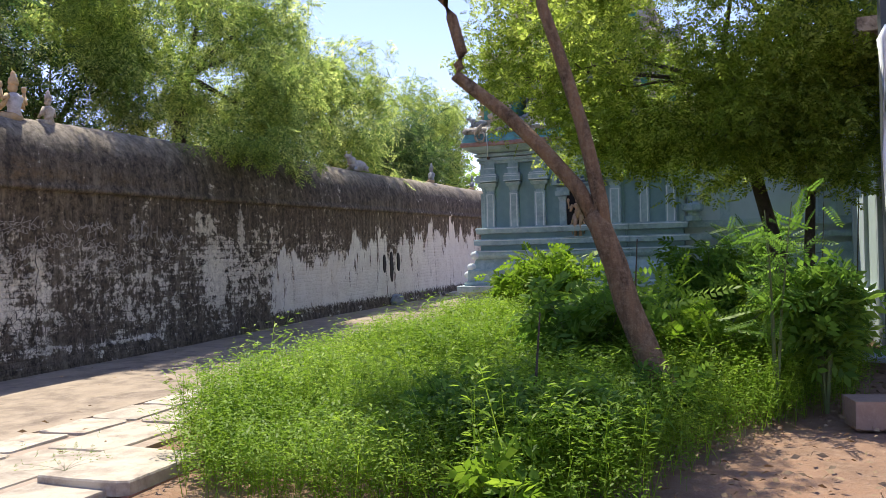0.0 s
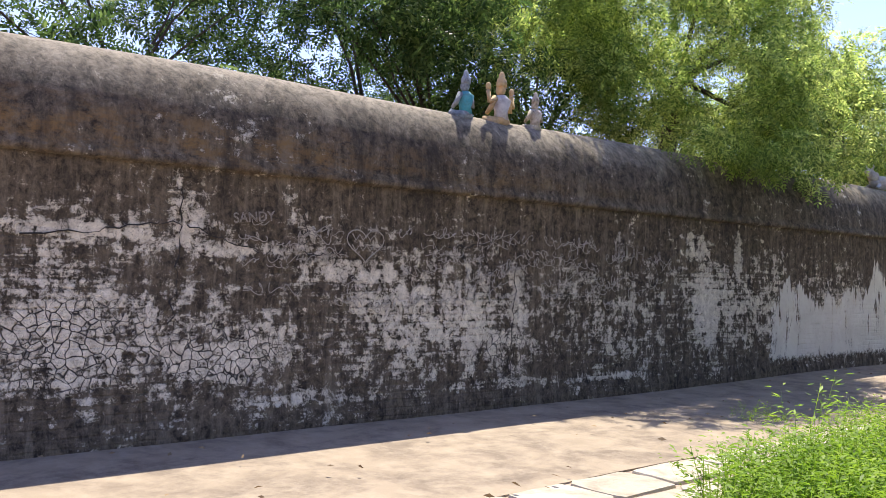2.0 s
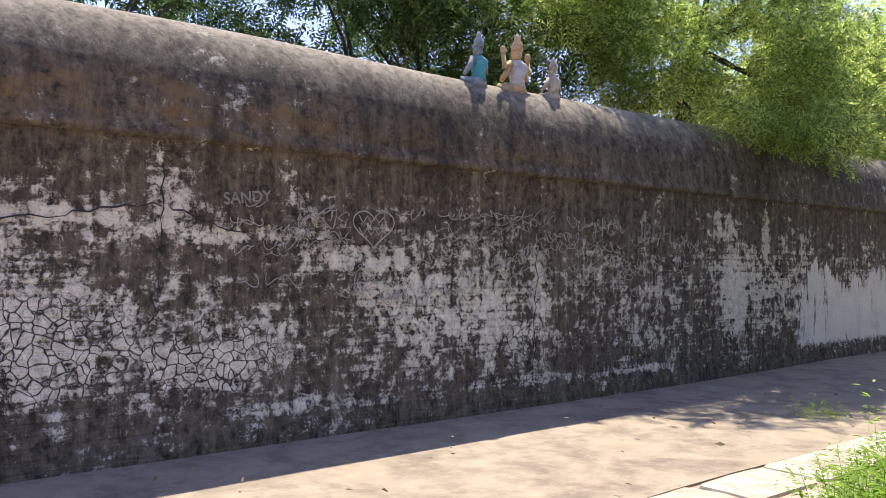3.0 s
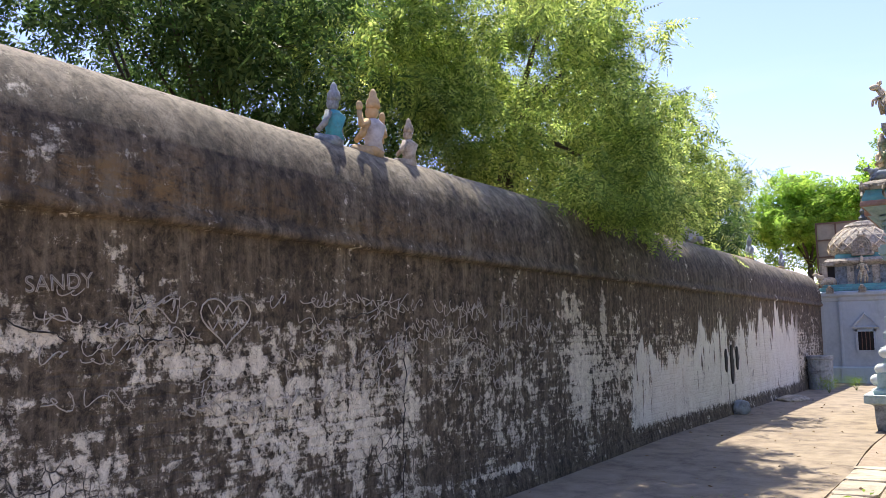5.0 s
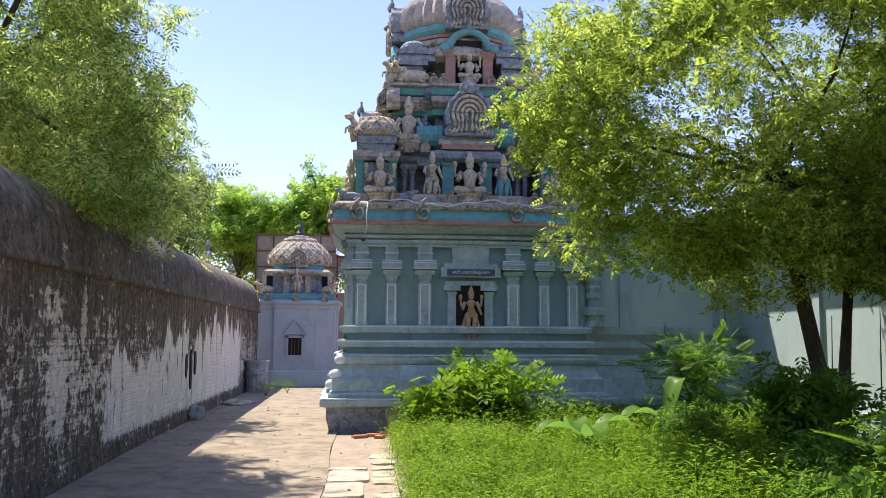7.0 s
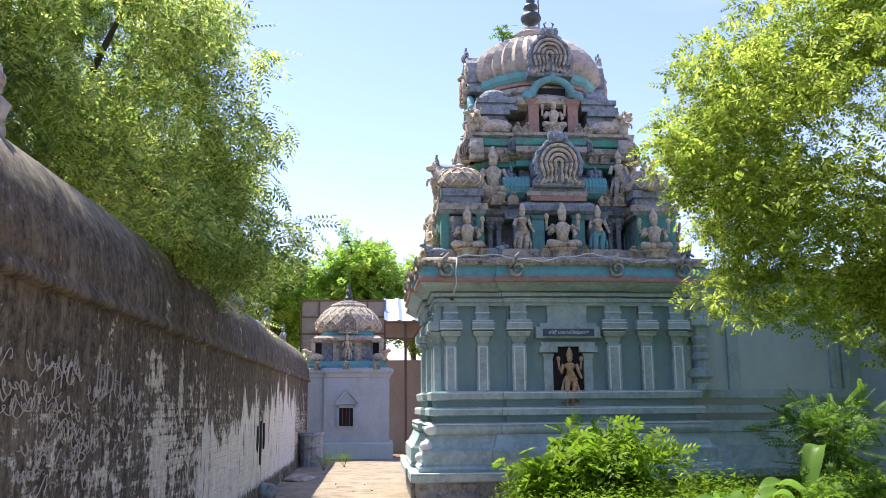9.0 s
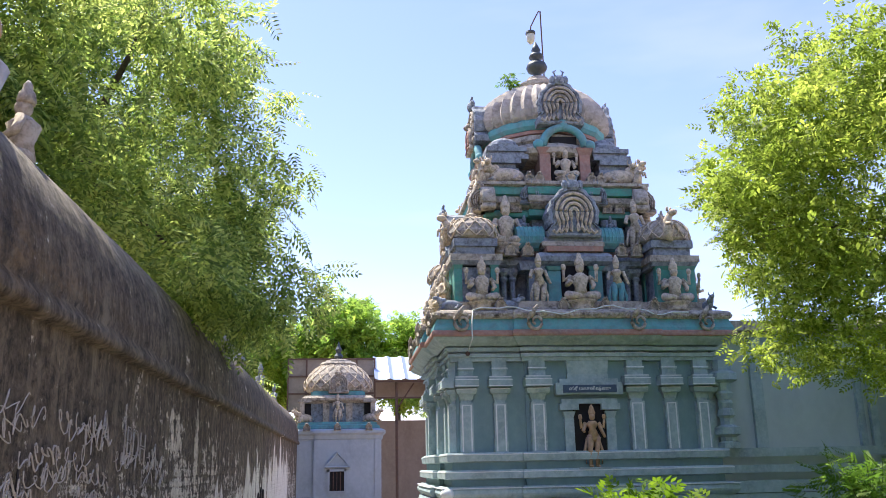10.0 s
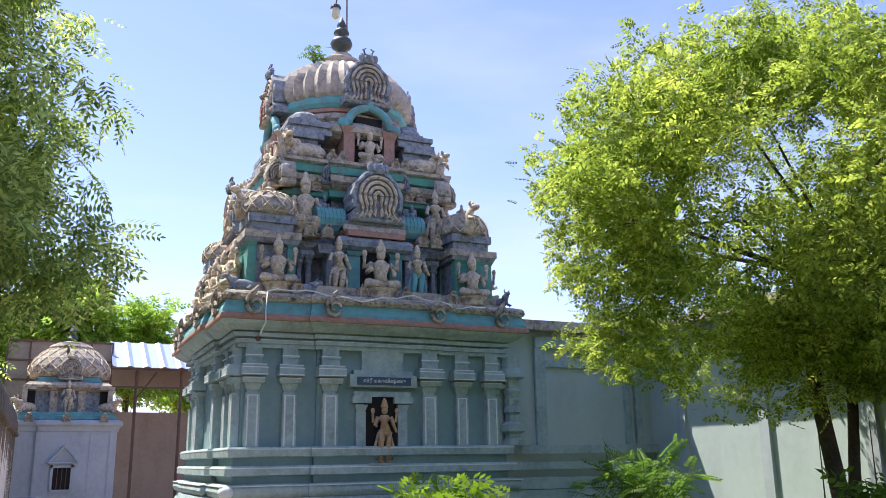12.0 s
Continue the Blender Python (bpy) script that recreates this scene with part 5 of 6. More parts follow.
y = -5.0
while y < 12.3:
    L = random.uniform(0.55, 0.95)
    flag(-2.37, -1.92 + random.uniform(-.04, .04), y, min(y + L, 12.4) - 0.03)
    y += L
for x0, x1, ya, yb in ((-1.88, -1.22, -5, 7.4), (-1.17, -0.6, -5, 3.7)):
    y = ya
    while y < yb:
        L = random.uniform(0.5, 1.1)
        flag(x0 + random.uniform(-.02, .06), x1 + random.uniform(-.08, .05), y, y + L - 0.03, random.uniform(-0.008, 0.006))
        y += L
y = 7.4
while y < 13.5:
    L = random.uniform(0.25, 0.5)
    if random.random() < 0.8:
        flag(-1.87, -1.87 + random.uniform(0.2, 0.36), y, y + L - 0.06, random.uniform(-0.012, 0.003))
    y += L
flag(-1.15, -0.42, 3.72, 4.5, 0.05, 0.09)
tagged(part("brick_block", box(bmesh.new(), -0.98, -0.4, 3.74, 4.46, -0.16, -0.1), BRICK), "red brick block under a loose flagstone", "brick")

# ---- loose things along the path ----
for x, y, r, s in ((-2.0, 15.2, 20, 1.0), (-1.8, 15.35, -15, 0.9), (-1.7, 15.15, 70, 0.8)):
    b = tagged(part("loose_brick", box(bmesh.new(), -0.115 * s, 0.115 * s, -0.06, 0.06, 0, 0.09), BRICK), "loose red brick lying beside the plinth", "brick", "loose bricks")
    b.matrix_world = pose(x, y, -0.06, 0, 0, r)


def rock(name, at, size, material, label, seed):
    bm = bmesh.new()
    bmesh.ops.create_icosphere(bm, subdivisions=3, radius=1.0)
    for v in bm.verts:
        v.co *= 1 + 0.22 * noise.noise(v.co * 1.7 + Vector((seed, 0, 0)))
        v.co = Vector((v.co.x * size[0], v.co.y * size[1], v.co.z * size[2]))
    ob = part(name, bm, material, None, label, smooth=True)
    ob.location = at
    return tagged(ob, label, "stone")


rock("stone_block", (-4.93, 17.95, 0.1), (0.16, 0.2, 0.16), STUCCO_B, "dark stone lying against the wall's foot", 2)
rock("rubble", (-4.7, 21.5, 0.03), (0.3, 0.5, 0.08), STUCCO, "low heap of grey rubble by the wall", 5)
bm = turned(bmesh.new(), [(0.3, 0), (0.3, 0.75), (0.33, 0.78), (0.33, 0.85), (0.27, 0.86)], 0, 0, 18)
t = tagged(part("stone_trough", bm, STUCCO_B), "dark round stone trough by the wall", "trough")
t.location = (-4.75, 25.5, -0.01)
for x, y, s in ((3.98, 6.75, 0.95), (4.39, 7.0, 0.8)):
    b = tagged(part("stone_block", box(bmesh.new(), -0.22 * s, 0.22 * s, -0.16, 0.16, 0, 0.22 * s), surface("brown_stone", (0.3, 0.2, 0.14), (0.2, 0.13, 0.1), (0.4, 0.3, 0.22), 3, 15)), "brown stone block lying on the soil", "stone", "stone blocks")
    b.matrix_world = pose(x, y, -0.08, 0, 0, 12)
tagged(part("fallen_pole", tube(bmesh.new(), [(3.69, 10.04, 0.05), (4.6, 9.45, 0.06)], 0.06, 8), PALEBLUE), "pale pipe lying on the ground", "pipe")
post = thing("shelter_post", "dark steel shelter post with a white downpipe", "post", at=(4.2, 7.45, 0))
part("post", box(bmesh.new(), -0.07, 0.34, -0.1, 0.1, -0.1, 4.2), surface("dark_green_grey_paint", (0.05, 0.065, 0.065), (0.03, 0.035, 0.035), (0.08, 0.09, 0.09), 2, 12, 0.7), post)
part("downpipe", tube(bmesh.new(), [(-0.06, -0.15, 0.4), (-0.05, -0.15, 2.0), (-0.07, -0.15, 2.92), (-0.03, -0.15, 3.0), (0.1, -0.15, 3.02)], 0.04, 10), TRIM, post, "white plastic downpipe", smooth=True)
# heap of dry twigs beside the bricks
random.seed(21)
bm = bmesh.new()
for _ in range(34):
    a, L = random.uniform(0, 6.28), random.uniform(0.2, 0.5)
    x, y, z = random.uniform(-0.3, 0.3), random.uniform(-0.16, 0.16), random.uniform(0.01, 0.16)
    dx, dy, dz = L * math.cos(a) / 2, L * math.sin(a) / 2, random.uniform(-0.05, 0.08)
    tube(bm, [(x - dx, y - dy, max(0.005, z - dz)), (x + random.uniform(-.04, .04), y, z + 0.03), (x + dx, y + dy, max(0.005, z + dz))], [0.007, 0.006, 0.003], 5)
heap = tagged(part("twig_heap", bm, surface("dry_twig", (0.3, 0.15, 0.09), (0.16, 0.09, 0.06), (0.42, 0.28, 0.18), 4, 25, 0.9), kind="stuff"), "heap of dry reddish brown twigs beside the plinth", "twigs", kind="stuff")
heap.location = (-1.35, 15.35, -0.05)
# ---- foliage ----
rng = np.random.default_rng(11)


def spins(n, droop=0.0, spread=1.0):
    """Random turning matrices; droop tips the local x axis downwards."""
    a = rng.uniform(0, 2 * np.pi, n)
    e = rng.normal(-droop, 0.5 * spread, n)
    r = rng.uniform(-1.2, 1.2, n)
    ca, sa, ce, se, cr, sr = np.cos(a), np.sin(a), np.cos(e), np.sin(e), np.cos(r), np.sin(r)
    f = np.stack([ca * ce, sa * ce, se], 1)
    s = np.stack([-sa, ca, np.zeros(n)], 1)
    u = np.cross(f, s)
    s2 = s * cr[:, None] + u * sr[:, None]
    u2 = np.cross(f, s2)
    return np.stack([f, s2, u2], 2)


def sprig(pairs, length, leaf, width):
    """A leaf with paired leaflets along x: verts (k,4,3)."""
    out = []
    for i in range(pairs):
        x = length * (0.2 + 0.75 * i / max(1, pairs - 1))
        for s in (-1, 1):
            d = np.array([0.55, s * 0.83, -0.12])
            q = np.array([0.83, -s * 0.55, 0.0])
            L = leaf * (1 - 0.35 * i / pairs)
            o = np.array([x, 0, -0.12 * x * x / length])
            out.append([o, o + d * L * 0.5 + q * width * 0.5 + [0, 0, 0.1 * L], o + d * L, o + d * L * 0.45 - q * width * 0.5])
    o = np.array([length, 0, -0.12 * length])
    out.append([o, o + [leaf * 0.4, width * 0.5, 0], o + [leaf * 0.8, 0, -0.05 * leaf], o + [leaf * 0.4, -width * 0.5, 0]])
    return np.array(out)


def scatter(name, pts, mats, sizes, template, material, parent=None, label=""):
    """One mesh of many leaves: template leaflets turned and set at each point."""
    k = template.reshape(-1, 3)
    n = len(pts)
    v = np.einsum('nij,kj->nki', mats, k) * sizes[:, None, None] + pts[:, None, :]
    v = v.reshape(-1, 3).astype(np.float32)
    q = len(v) // 4
    me = bpy.data.meshes.new(name)
    me.vertices.add(len(v))
    me.vertices.foreach_set("co", v.ravel())
    me.loops.add(q * 4)
    me.loops.foreach_set("vertex_index", np.arange(q * 4, dtype=np.int32))
    me.polygons.add(q)
    me.polygons.foreach_set("loop_start", np.arange(0, q * 4, 4, dtype=np.int32))
    me.update(calc_edges=True)
    me.materials.append(material)
    ob = new(name, me)
    if parent:
        ob.parent = parent
    return tagged(ob, label)


def crown_points(blobs, per_area, shell=0.45, tuft=9):
    """Points gathered in tufts in the outer part of many overlapping clumps; blobs: (x, y, z, rx, ry, rz)."""
    pts = []
    for x, y, z, rx, ry, rz in blobs:
        n = max(1, int(per_area * (rx * ry + ry * rz + rx * rz) * 4.2 / tuft))
        d = rng.normal(size=(n, 3))
        d /= np.linalg.norm(d, axis=1)[:, None]
        r = 1.04 - shell * rng.random(n) ** 1.2
        c = np.array([x, y, z]) + d * r[:, None] * np.array([rx, ry, rz])
        off = rng.normal(0, 1, (n, tuft, 3)) * np.array([0.27, 0.27, 0.2]) * (rx * ry * rz) ** (1 / 3)
        pts.append((c[:, None, :] + off * 0.62).reshape(-1, 3))
    return np.concatenate(pts)


def clumps(c, r, n, size, low=-0.75):
    """Clumps spread over the outer part of an ellipsoid, uneven in size."""
    out = []
    while len(out) < n:
        d = rng.normal(size=3)
        d /= np.linalg.norm(d)
        if d[2] < low:
            continue
        k = rng.uniform(0.45, 1.0) ** 0.6
        s = size * rng.uniform(0.55, 1.3)
        out.append((*(np.array(c) + d * k * np.array(r)), s * 1.15, s * 1.15, s * 0.8))
    return out


NEEM_SPRIG = sprig(6, 0.30, 0.085, 0.026)
SMALL_SPRIG = sprig(4, 0.15, 0.062, 0.026)
BROAD_SPRIG = sprig(3, 0.2, 0.12, 0.05)


def tree(name, base, blobs, material, bark, stems, density, template, label, droop=0.5, leaf=1.0, limbs=14):
    t = thing(name, label, "tree", at=base)
    o = Vector(base)
    bm = bmesh.new()
    tips = []
    for pts, r0, r1 in stems:
        n = len(pts)
        tube(bm, [Vector(p) - o for p in pts], [r0 + (r1 - r0) * i / (n - 1) for i in range(n)], 10)
        tips.append((Vector(pts[-1]), Vector(pts[max(0, n - 2)]), r1))
    order = list(range(len(blobs)))
    random.shuffle(order)
    for i in order[:limbs]:
        b = Vector(blobs[i][:3])
        tip, _, r1 = min(tips, key=lambda q: (q[0] - b).length)
        mid = tip.lerp(b, 0.5) + Vector((random.uniform(-.2, .2), random.uniform(-.2, .2), random.uniform(-0.1, .3)))
        tube(bm, [tip - o, mid - o, b - o], [r1 * 0.55, r1 * 0.28, 0.008], 6)
        for _ in range(3):
            e = b + Vector((random.uniform(-1, 1) * blobs[i][3], random.uniform(-1, 1) * blobs[i][4], random.uniform(-.6, .8) * blobs[i][5]))
            tube(bm, [mid.lerp(b, 0.6) - o, e - o], [r1 * 0.13, 0.004], 5)
    part("trunk", bm, bark, t, smooth=True)
    pts = crown_points(blobs, density)
    scatter("crown", pts - np.array(base), spins(len(pts), droop), leaf * rng.uniform(0.7, 1.25, len(pts)), template, material, t)
    return t


# trees behind the wall
tree("neem_tree", (-7.2, 12.6, -0.1),
     clumps((-6.35, 12.6, 5.1), (2.0, 2.7, 2.1), 60, 0.52) + clumps((-7.0, 14.8, 6.2), (1.0, 1.7, 1.6), 26, 0.5) + clumps((-7.7, 10.6, 5.7), (1.0, 1.7, 1.8), 22, 0.5) + clumps((-6.6, 11.6, 4.3), (0.6, 1.6, 0.8), 18, 0.42) + clumps((-5.0, 12.6, 3.45), (0.6, 1.7, 0.75), 20, 0.42) + clumps((-4.75, 12.5, 4.4), (0.6, 0.9, 0.9), 9, 0.36),
     NEEM, BARK_D, [([(-7.2, 12.6, -0.1), (-7.1, 12.7, 1.5), (-6.9, 12.6, 3.2), (-6.6, 12.5, 4.6)], 0.22, 0.1)], 33, NEEM_SPRIG,
     "neem tree with drooping green foliage leaning over the wall", 0.6, 0.98, 4)
for k, (x, y, hh, rr, mm) in enumerate(((-9.5, -1.5, 6.5, 2.8, NEEM_D), (-10.5, 4.0, 7.0, 3.0, NEEM_D), (-9.6, 8.5, 6.6, 2.6, NEEM_D), (-11.5, 12.5, 7.5, 3.0, NEEM_D), (-7.9, 18.3, 6.3, 2.0, NEEM), (-7.9, 24.8, 5.0, 1.6, NEEM_D), (-10.0, 30, 7.5, 2.8, NEEM))):
    tree("roadside_tree", (x, y, -0.1), clumps((x, y, hh * 0.72), (rr, rr, hh * 0.34), 34, 0.85), mm, BARK_D,
         [([(x, y, -0.1), (x + 0.15, y, 1.6), (x, y + 0.2, hh * 0.45)], 0.2, 0.1), ([(x + 0.1, y, 1.0), (x + 0.6, y + 0.5, 2.4), (x + 0.9, y + 0.7, hh * 0.5)], 0.12, 0.06)], 16, NEEM_SPRIG,
         "dense dark green tree standing behind the wall", 0.5, 1.35, 16)
# tree before the temple hall
tree("spreading_tree", (3.5, 11.7, -0.1),
     clumps((2.35, 11.1, 3.95), (2.5, 2.3, 2.15), 100, 0.5, -0.8) + clumps((2.3, 10.6, 2.5), (1.7, 1.2, 0.35), 10, 0.34) + clumps((0.2, 10.7, 3.3), (0.7, 1.0, 0.6), 7, 0.36) + clumps((3.3, 10.7, 3.1), (1.2, 1.3, 0.9), 18, 0.48) + clumps((2.7, 10.5, 2.5), (1.3, 1.2, 0.5), 16, 0.4) + clumps((3.95, 10.6, 2.6), (0.5, 0.8, 0.9), 13, 0.42),
     LIME, BARK_D, [([(3.5, 11.7, -0.1), (3.4, 11.7, 1.0), (3.1, 11.6, 2.2), (2.7, 11.3, 3.4)], 0.11, 0.07), ([(3.7, 11.8, -0.1), (3.75, 11.8, 1.2), (3.8, 11.7, 2.4), (3.5, 11.5, 3.8)], 0.08, 0.05)], 74, SMALL_SPRIG,
     "spreading tree with bright yellow-green small leaves before the hall", 0.3, 0.96, 20)
tree("shade_tree", (4.9, 9.25, -0.1), clumps((4.35, 9.4, 5.0), (0.95, 1.4, 1.7), 30, 0.5), NEEM_D, BARK_D,
     [([(4.9, 9.25, -0.1), (4.8, 9.25, 2.0), (4.4, 9.3, 4.0)], 0.1, 0.06)], 26, SMALL_SPRIG, "dark shade tree beside the temple hall", 0.4, 1.2)
# leaning tree near the start
tree("leaning_tree", (2.62, 6.1, -0.1), clumps((-0.2, 7.9, 6.4), (1.4, 1.4, 0.9), 32, 0.5), LIME, BARK,
     [([(2.62, 6.1, -0.15), (2.55, 6.1, 0.12), (2.40, 6.1, 0.46), (2.24, 6.1, 0.88), (2.16, 6.1, 1.18), (2.05, 6.1, 1.48), (1.99, 6.1, 1.57)], 0.115, 0.08),
      ([(2.05, 6.1, 1.46), (1.89, 6.1, 1.77), (1.62, 6.1, 2.09), (1.35, 6.1, 2.37), (1.05, 6.1, 2.62), (0.93, 6.1, 2.72), (0.95, 6.1, 2.80), (0.98, 6.1, 2.90), (0.90, 6.1, 3.20), (0.83, 6.1, 3.34), (0.95, 6.1, 4.1), (0.85, 6.3, 5.3)], 0.062, 0.038),
      ([(2.08, 6.1, 1.41), (2.06, 6.1, 1.65), (2.00, 6.1, 1.95), (1.93, 6.1, 2.26), (1.79, 6.1, 2.75), (1.65, 6.1, 3.19), (1.5, 6.3, 4.2), (0.9, 6.9, 5.4)], 0.062, 0.038)], 55, SMALL_SPRIG, "leaning forked tree with bare brown trunk in the weeds", 0.3, 1.0)
# distant trees
for x, y, hh, rr in ((-8.2, 46, 9.3, 2.2), (-3.9, 45, 9.6, 1.7), (-1.2, 46, 9.2, 1.6), (-14, 42, 7.5, 3.0), (3, 50, 7.0, 2.6), (-6.2, 50, 8.4, 2.4)):
    tree("distant_tree", (x, y, -0.1), clumps((x, y, hh * 0.7), (rr, rr, hh * 0.28), 26, 0.9), FAR, BARK_D, [([(x, y, -0.1), (x, y + 0.2, hh * 0.5)], 0.25, 0.12)], 13, BROAD_SPRIG, "bright green tree beyond the boundary wall", 0.3, 2.0, 6)

# ---- weeds ----
def weed_template(h, tiers, leaf, width, seed):
    """A weed: a thin bent stem with scattered narrow leaves."""
    g = np.random.default_rng(seed)
    bend = g.normal(0, 0.12, 2)
    out = []
    for i in range(tiers):
        z = h * (0.2 + 0.8 * i / (tiers - 1))
        o = np.array([bend[0] * z * z, bend[1] * z * z, z])
        for s in range(g.integers(2, 5)):
            a = g.uniform(0, 6.28)
            d = np.array([np.cos(a), np.sin(a), g.uniform(-0.15, 0.75)])
            q = np.array([-np.sin(a), np.cos(a), 0])
            L = leaf * g.uniform(0.6, 1.3)
            p = o + d * g.uniform(0, 0.05)
            out.append([p, p + d * L * .5 + q * width, p + d * L - [0, 0, 0.2 * L], p + d * L * .5 - q * width])
    w = 0.003
    out.append([np.array([-w, 0, 0]), np.array([w, 0, 0]), np.array([bend[0] * h * h + w * .5, bend[1] * h * h, h]), np.array([bend[0] * h * h - w * .5, bend[1] * h * h, h])])
    return np.array(out)


def in_field(x, y):
    left = np.interp(y, [3.7, 4.2, 5.1, 6.0, 8.0, 14.5, 15.6], [0.2, -0.3, -0.95, -1.35, -1.55, -1.45, -0.9])
    right = np.interp(y, [3.7, 6.0, 7.5, 15.6], [2.4, 2.95, 3.85, 4.7])
    return (x > left) & (x < right)


for kind, (n, h, tiers, leaf, width) in enumerate(((14000, 0.48, 10, 0.044, 0.0085), (12000, 0.4, 9, 0.036, 0.0095), (5200, 0.6, 10, 0.055, 0.0095))):
    xy = np.stack([rng.uniform(-1.8, 4.8, n), rng.uniform(3.7, 15.6, n)], 1)
    xy = xy[in_field(xy[:, 0] + rng.normal(0, .1, n), xy[:, 1])]
    hmod = np.array([0.85 + 0.55 * noise.noise(Vector((x * 0.8, y * 0.8, 1 + kind))) for x, y in xy])
    a = rng.uniform(0, 6.28, len(xy))
    tip = rng.normal(0, 0.22, (len(xy), 2))
    M = np.zeros((len(xy), 3, 3))
    M[:, 0, 0], M[:, 0, 1], M[:, 1, 0], M[:, 1, 1] = np.cos(a), -np.sin(a), np.sin(a), np.cos(a)
    M[:, 0, 2], M[:, 1, 2], M[:, 2, 2] = tip[:, 0], tip[:, 1], 1
    tagged(scatter("weed_patch", np.column_stack([xy, np.full(len(xy), -0.08)]), M, np.clip(hmod * rng.uniform(0.7, 1.25, len(xy)), 0.3, 1.5), weed_template(h, tiers, leaf, width, kind), WEED),
           "dense bright green knee-high weeds", "weeds", kind="stuff")

# ---- shrubs ----
def shrub(at, h, r, material, template, n, label, leaf=1.0, droop=0.1, name="shrub", stems=9):
    t = thing(name, label, "shrub", at=at)
    bm = bmesh.new()
    tips = []
    for k in range(stems):
        a = 6.28 * k / stems + random.uniform(-.4, .4)
        q = random.uniform(0.25, 0.9)
        p = [(0, 0, 0), (0.35 * r * q * math.cos(a), 0.35 * r * q * math.sin(a), h * 0.45), (r * q * math.cos(a), r * q * math.sin(a), h * random.uniform(0.75, 0.98))]
        tube(bm, p, [0.016 * min(1, h), 0.011 * min(1, h), 0.004 * min(1, h)], 5)
        tips.append(p)
    part("stem", bm, TWIG, t)
    pts = []
    for k in range(n):
        p = tips[k % stems]
        u = rng.uniform(0.25, 1.0) ** 0.7
        a, b = (p[0], p[1]) if u < 0.45 else (p[1], p[2])
        v = u / 0.45 if u < 0.45 else (u - 0.45) / 0.55
        c = np.array(a) * (1 - v) + np.array(b) * v
        pts.append(c + rng.normal(0, 0.24 * r, 3) * np.array([1, 1, 0.6]))
    pts = np.array(pts)
    pts[:, 2] = np.clip(pts[:, 2], 0.05, None)
    scatter("foliage", pts, spins(len(pts), droop), leaf * rng.uniform(0.7, 1.3, len(pts)), template, material, t)
    return t


random.seed(8)
PINNATE = sprig(9, 0.42, 0.085, 0.03)
LANCE = sprig(3, 0.16, 0.13, 0.045)
BLADES = sprig(2, 0.1, 0.07, 0.009)
shrub((-0.25, 14.1, -0.08), 1.3, 0.8, WEED, LANCE, 900, "bright green leafy shrub before the temple plinth")
shrub((-0.95, 14.3, -0.08), 0.95, 0.5, WEED, LANCE, 330, "low bright green shrub beside the temple plinth")
shrub((3.1, 14.7, -0.08), 1.7, 0.75, SHRUB, PINNATE, 240, "shrub with long feathery pale green leaves", 1.0, 0.0)
shrub((2.55, 10.5, -0.08), 1.4, 0.55, SHRUB, LANCE, 520, "dense green shrub at the foot of the tree")
shrub((3.27, 6.9, -0.08), 1.8, 0.4, SHRUB, PINNATE, 80, "tall sapling with feathery leaves", 0.62, 0.1, stems=3)
shrub((3.65, 7.15, -0.08), 1.3, 0.32, SHRUB, LANCE, 330, "bushy green shrub by the hall")
shrub((1.74, 7.1, -0.08), 1.1, 0.55, SHRUB, LANCE, 380, "dark green shrub beside the leaning tree")
shrub((2.55, 7.6, -0.08), 1.0, 0.8, WEED, PINNATE, 260, "feathery green shrub behind the leaning tree")
shrub((3.16, 7.94, -0.08), 0.6, 0.5, WEED, LANCE, 200, "low green shrub on the soil", 0.7)
shrub((2.5, 5.9, -0.1), 0.5, 0.4, SHRUB, LANCE, 170, "shaded shrub at the foot of the leaning tree", 0.7)
shrub((1.96, 3.75, -0.1), 0.32, 0.3, WEED, LANCE, 90, "small leafy plant at the edge of the weeds")
for x, y, h in ((1.43, 4.8, 0.55), (2.07, 4.6, 0.6), (2.05, 9.0, 0.85), (2.0, 12.3, 0.8), (3.8, 13.3, 0.9), (1.37, 7.73, 0.7)):
    shrub((x, y, -0.08), h, 0.5, SHRUB, LANCE, 560, "low dark green shrub among the weeds", 0.55)
for x, y, h, n in ((-2.81, 8.69, 0.07, 160), (-4.35, 24.0, 0.35, 420), (-3.9, 25.2, 0.35, 420), (-1.4, 15.3, 0.4, 60), (-1.0, 3.85, 0.08, 40)):
    shrub((x, y, -0.01), h, 0.35, WEED, BLADES, n, "small tuft of weeds on the path", 0.35, -1.2, "weed_tuft", 7)


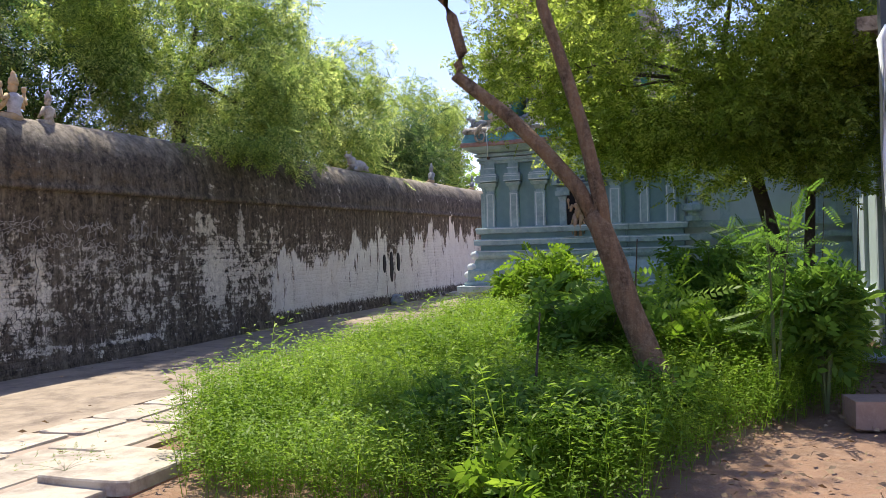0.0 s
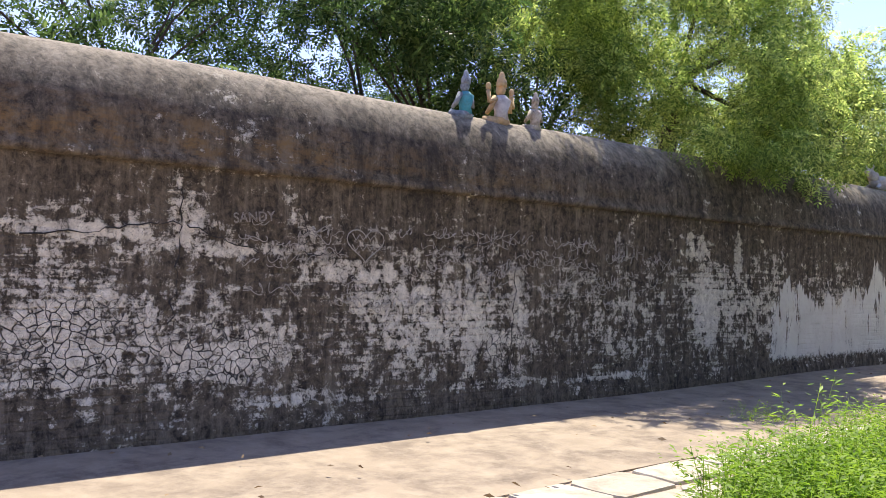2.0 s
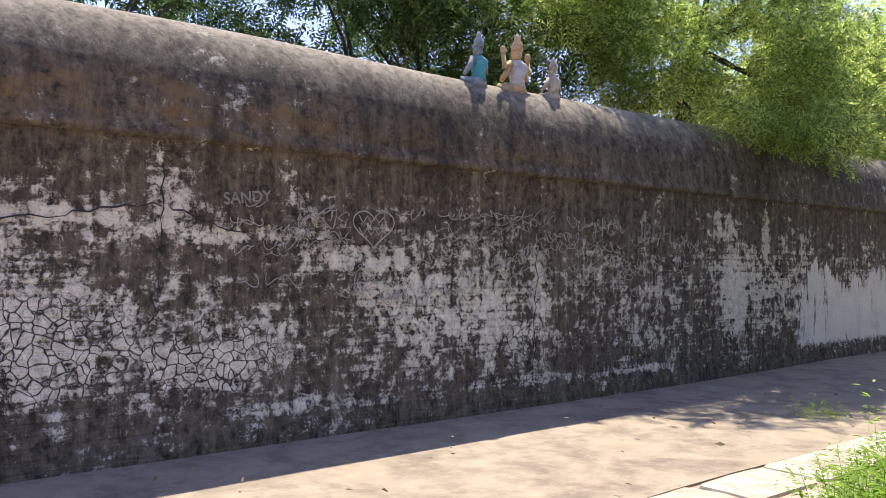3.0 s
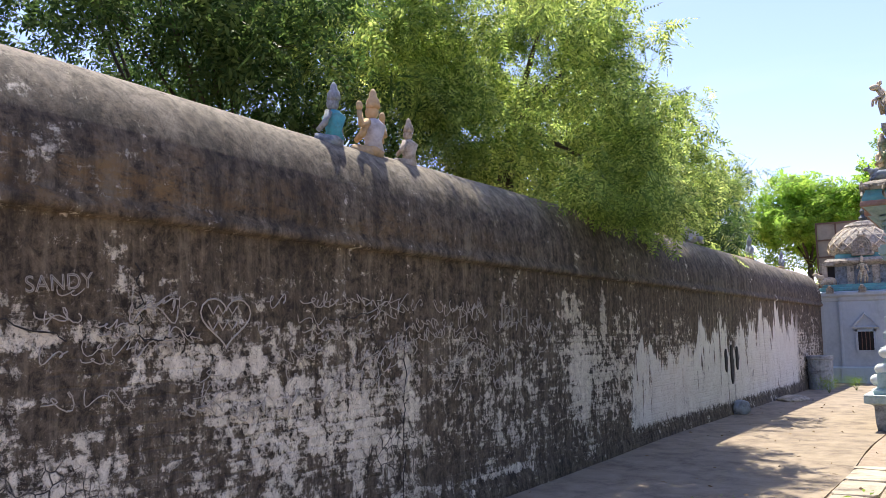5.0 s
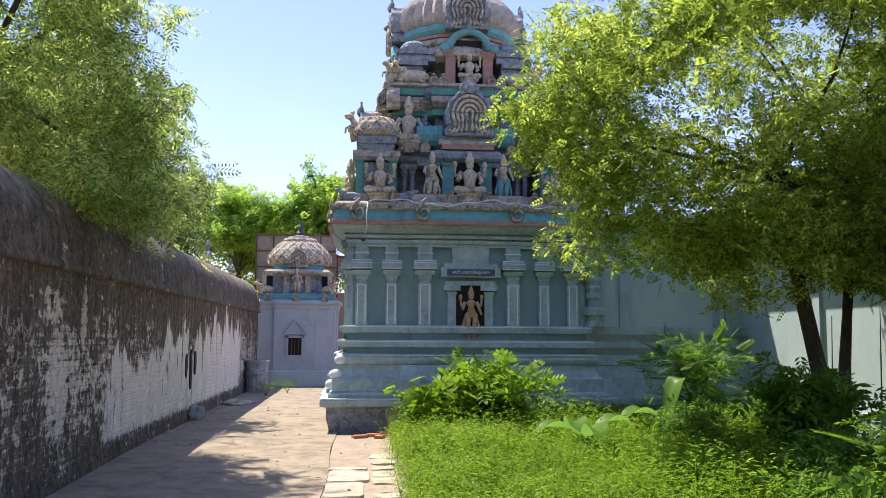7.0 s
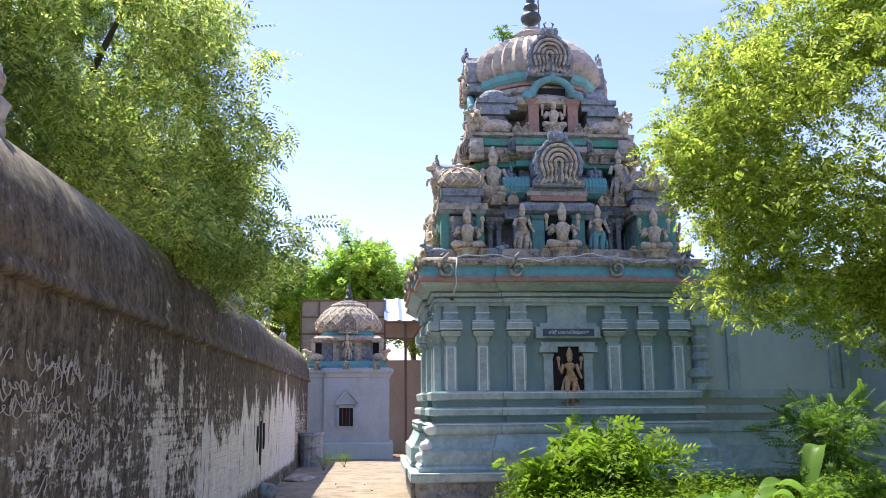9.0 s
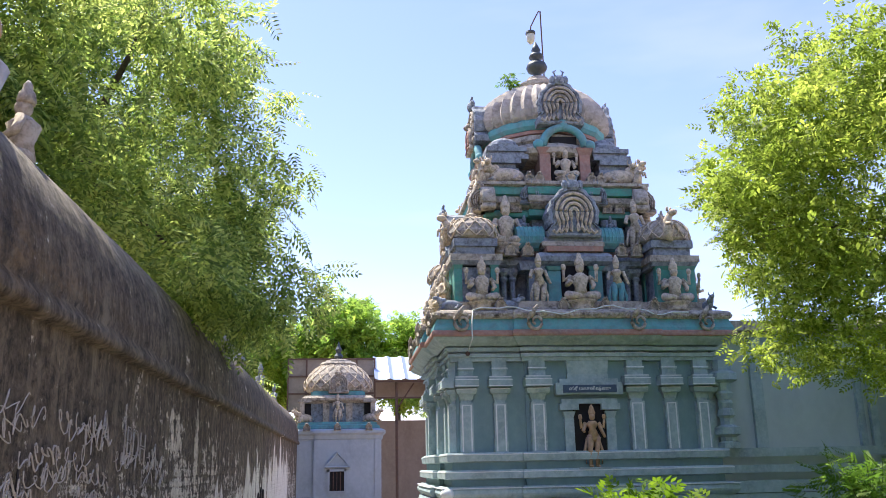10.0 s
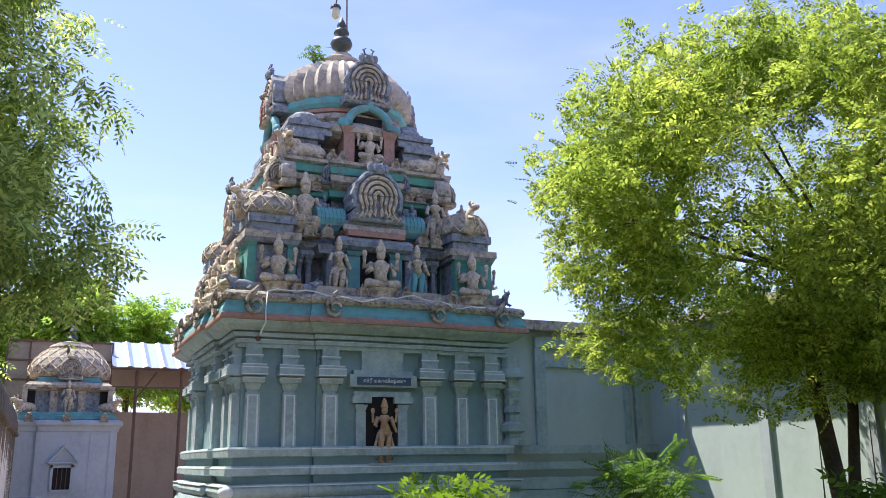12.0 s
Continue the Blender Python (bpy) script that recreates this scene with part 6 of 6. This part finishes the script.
def banana(at, leaves):
    t = thing("banana_plant", "young banana plant with broad arching bright leaves", "plant", "banana plants", at=at)
    part("stem", tube(bmesh.new(), [(0, 0, 0), (0.02, 0, 0.25), (0.0, 0, 0.5)], [0.05, 0.045, 0.03], 8), TWIG, t)
    for ang, L, rise, w in leaves:
        bm = bmesh.new()
        rows = []
        for i in range(13):
            u = i / 12
            r, z = L * u * (1 - 0.15 * u), 0.42 + rise * math.sin(u * 1.9) - 0.35 * L * u * u * (1 if rise < 0.5 else 0.2)
            ww = w * math.sin(math.pi * min(1, u * 0.93 + 0.06)) ** 0.6
            c, s = math.cos(ang), math.sin(ang)
            rows.append([bm.verts.new((r * c - q * ww * s, r * s + q * ww * c, z + abs(q) * ww * 0.35 + 0.015 * math.sin(9 * u + 3 * q))) for q in (-1, -0.5, 0, 0.5, 1)])
        for a, b in zip(rows, rows[1:]):
            for k in range(4):
                bm.faces.new((a[k], a[k + 1], b[k + 1], b[k]))
        part("leaf", bm, BANANA, t, smooth=True)


banana((0.6, 11.9, -0.08), ((3.3, 0.8, 0.3, 0.14), (0.2, 0.75, 0.36, 0.13), (1.7, 0.65, 0.3, 0.13), (4.8, 0.7, 0.28, 0.13)))
banana((2.25, 13.8, -0.08), ((0.6, 0.5, 0.62, 0.15), (3.4, 0.9, 0.3, 0.17), (5.0, 0.8, 0.25, 0.16), (0.0, 0.7, 0.3, 0.15)))
# thin upright saplings
for x, y, h in ((2.21, 6.4, 1.45), (1.8, 4.9, 1.0), (4.3, 12.0, 2.0), (3.9, 12.4, 1.9)):
    t = thing("sapling", "thin bare upright sapling", "plant", "saplings", at=(x, y, -0.08))
    part("stem", tube(bmesh.new(), [(0, 0, 0), (0.03, 0, h * 0.5), (0.07, 0.02, h)], [0.014, 0.01, 0.005], 5), BARK_D, t)
# sprig growing on the dome
shrub((CX - 0.62, CY - 0.45, 8.02), 0.35, 0.2, SHRUB, LANCE, 40, "small plant sprouting from the dome", 0.6)

# fallen leaves on soil and path
n = 1050
lx = np.concatenate([rng.uniform(2.5, 5, 900), rng.uniform(-5, -1, 150)])
ly = np.concatenate([rng.uniform(3.2, 9.5, 900), rng.uniform(2, 22, 150)])
lz = np.where(lx > 0, -0.035, 0.012)
one = np.array([[[0, 0, 0], [0.03, 0.014, 0.006], [0.062, 0, 0.0], [0.03, -0.014, 0.004]]])
tagged(scatter("leaf_litter", np.column_stack([lx, ly, lz]), spins(n, 0.0, 0.25), rng.uniform(0.6, 1.3, n), one, surface("dry_leaf", (0.25, 0.17, 0.09), (0.14, 0.09, 0.05), (0.4, 0.3, 0.17), 5, 30)), "scattered dry brown leaves", "leaves", kind="stuff")
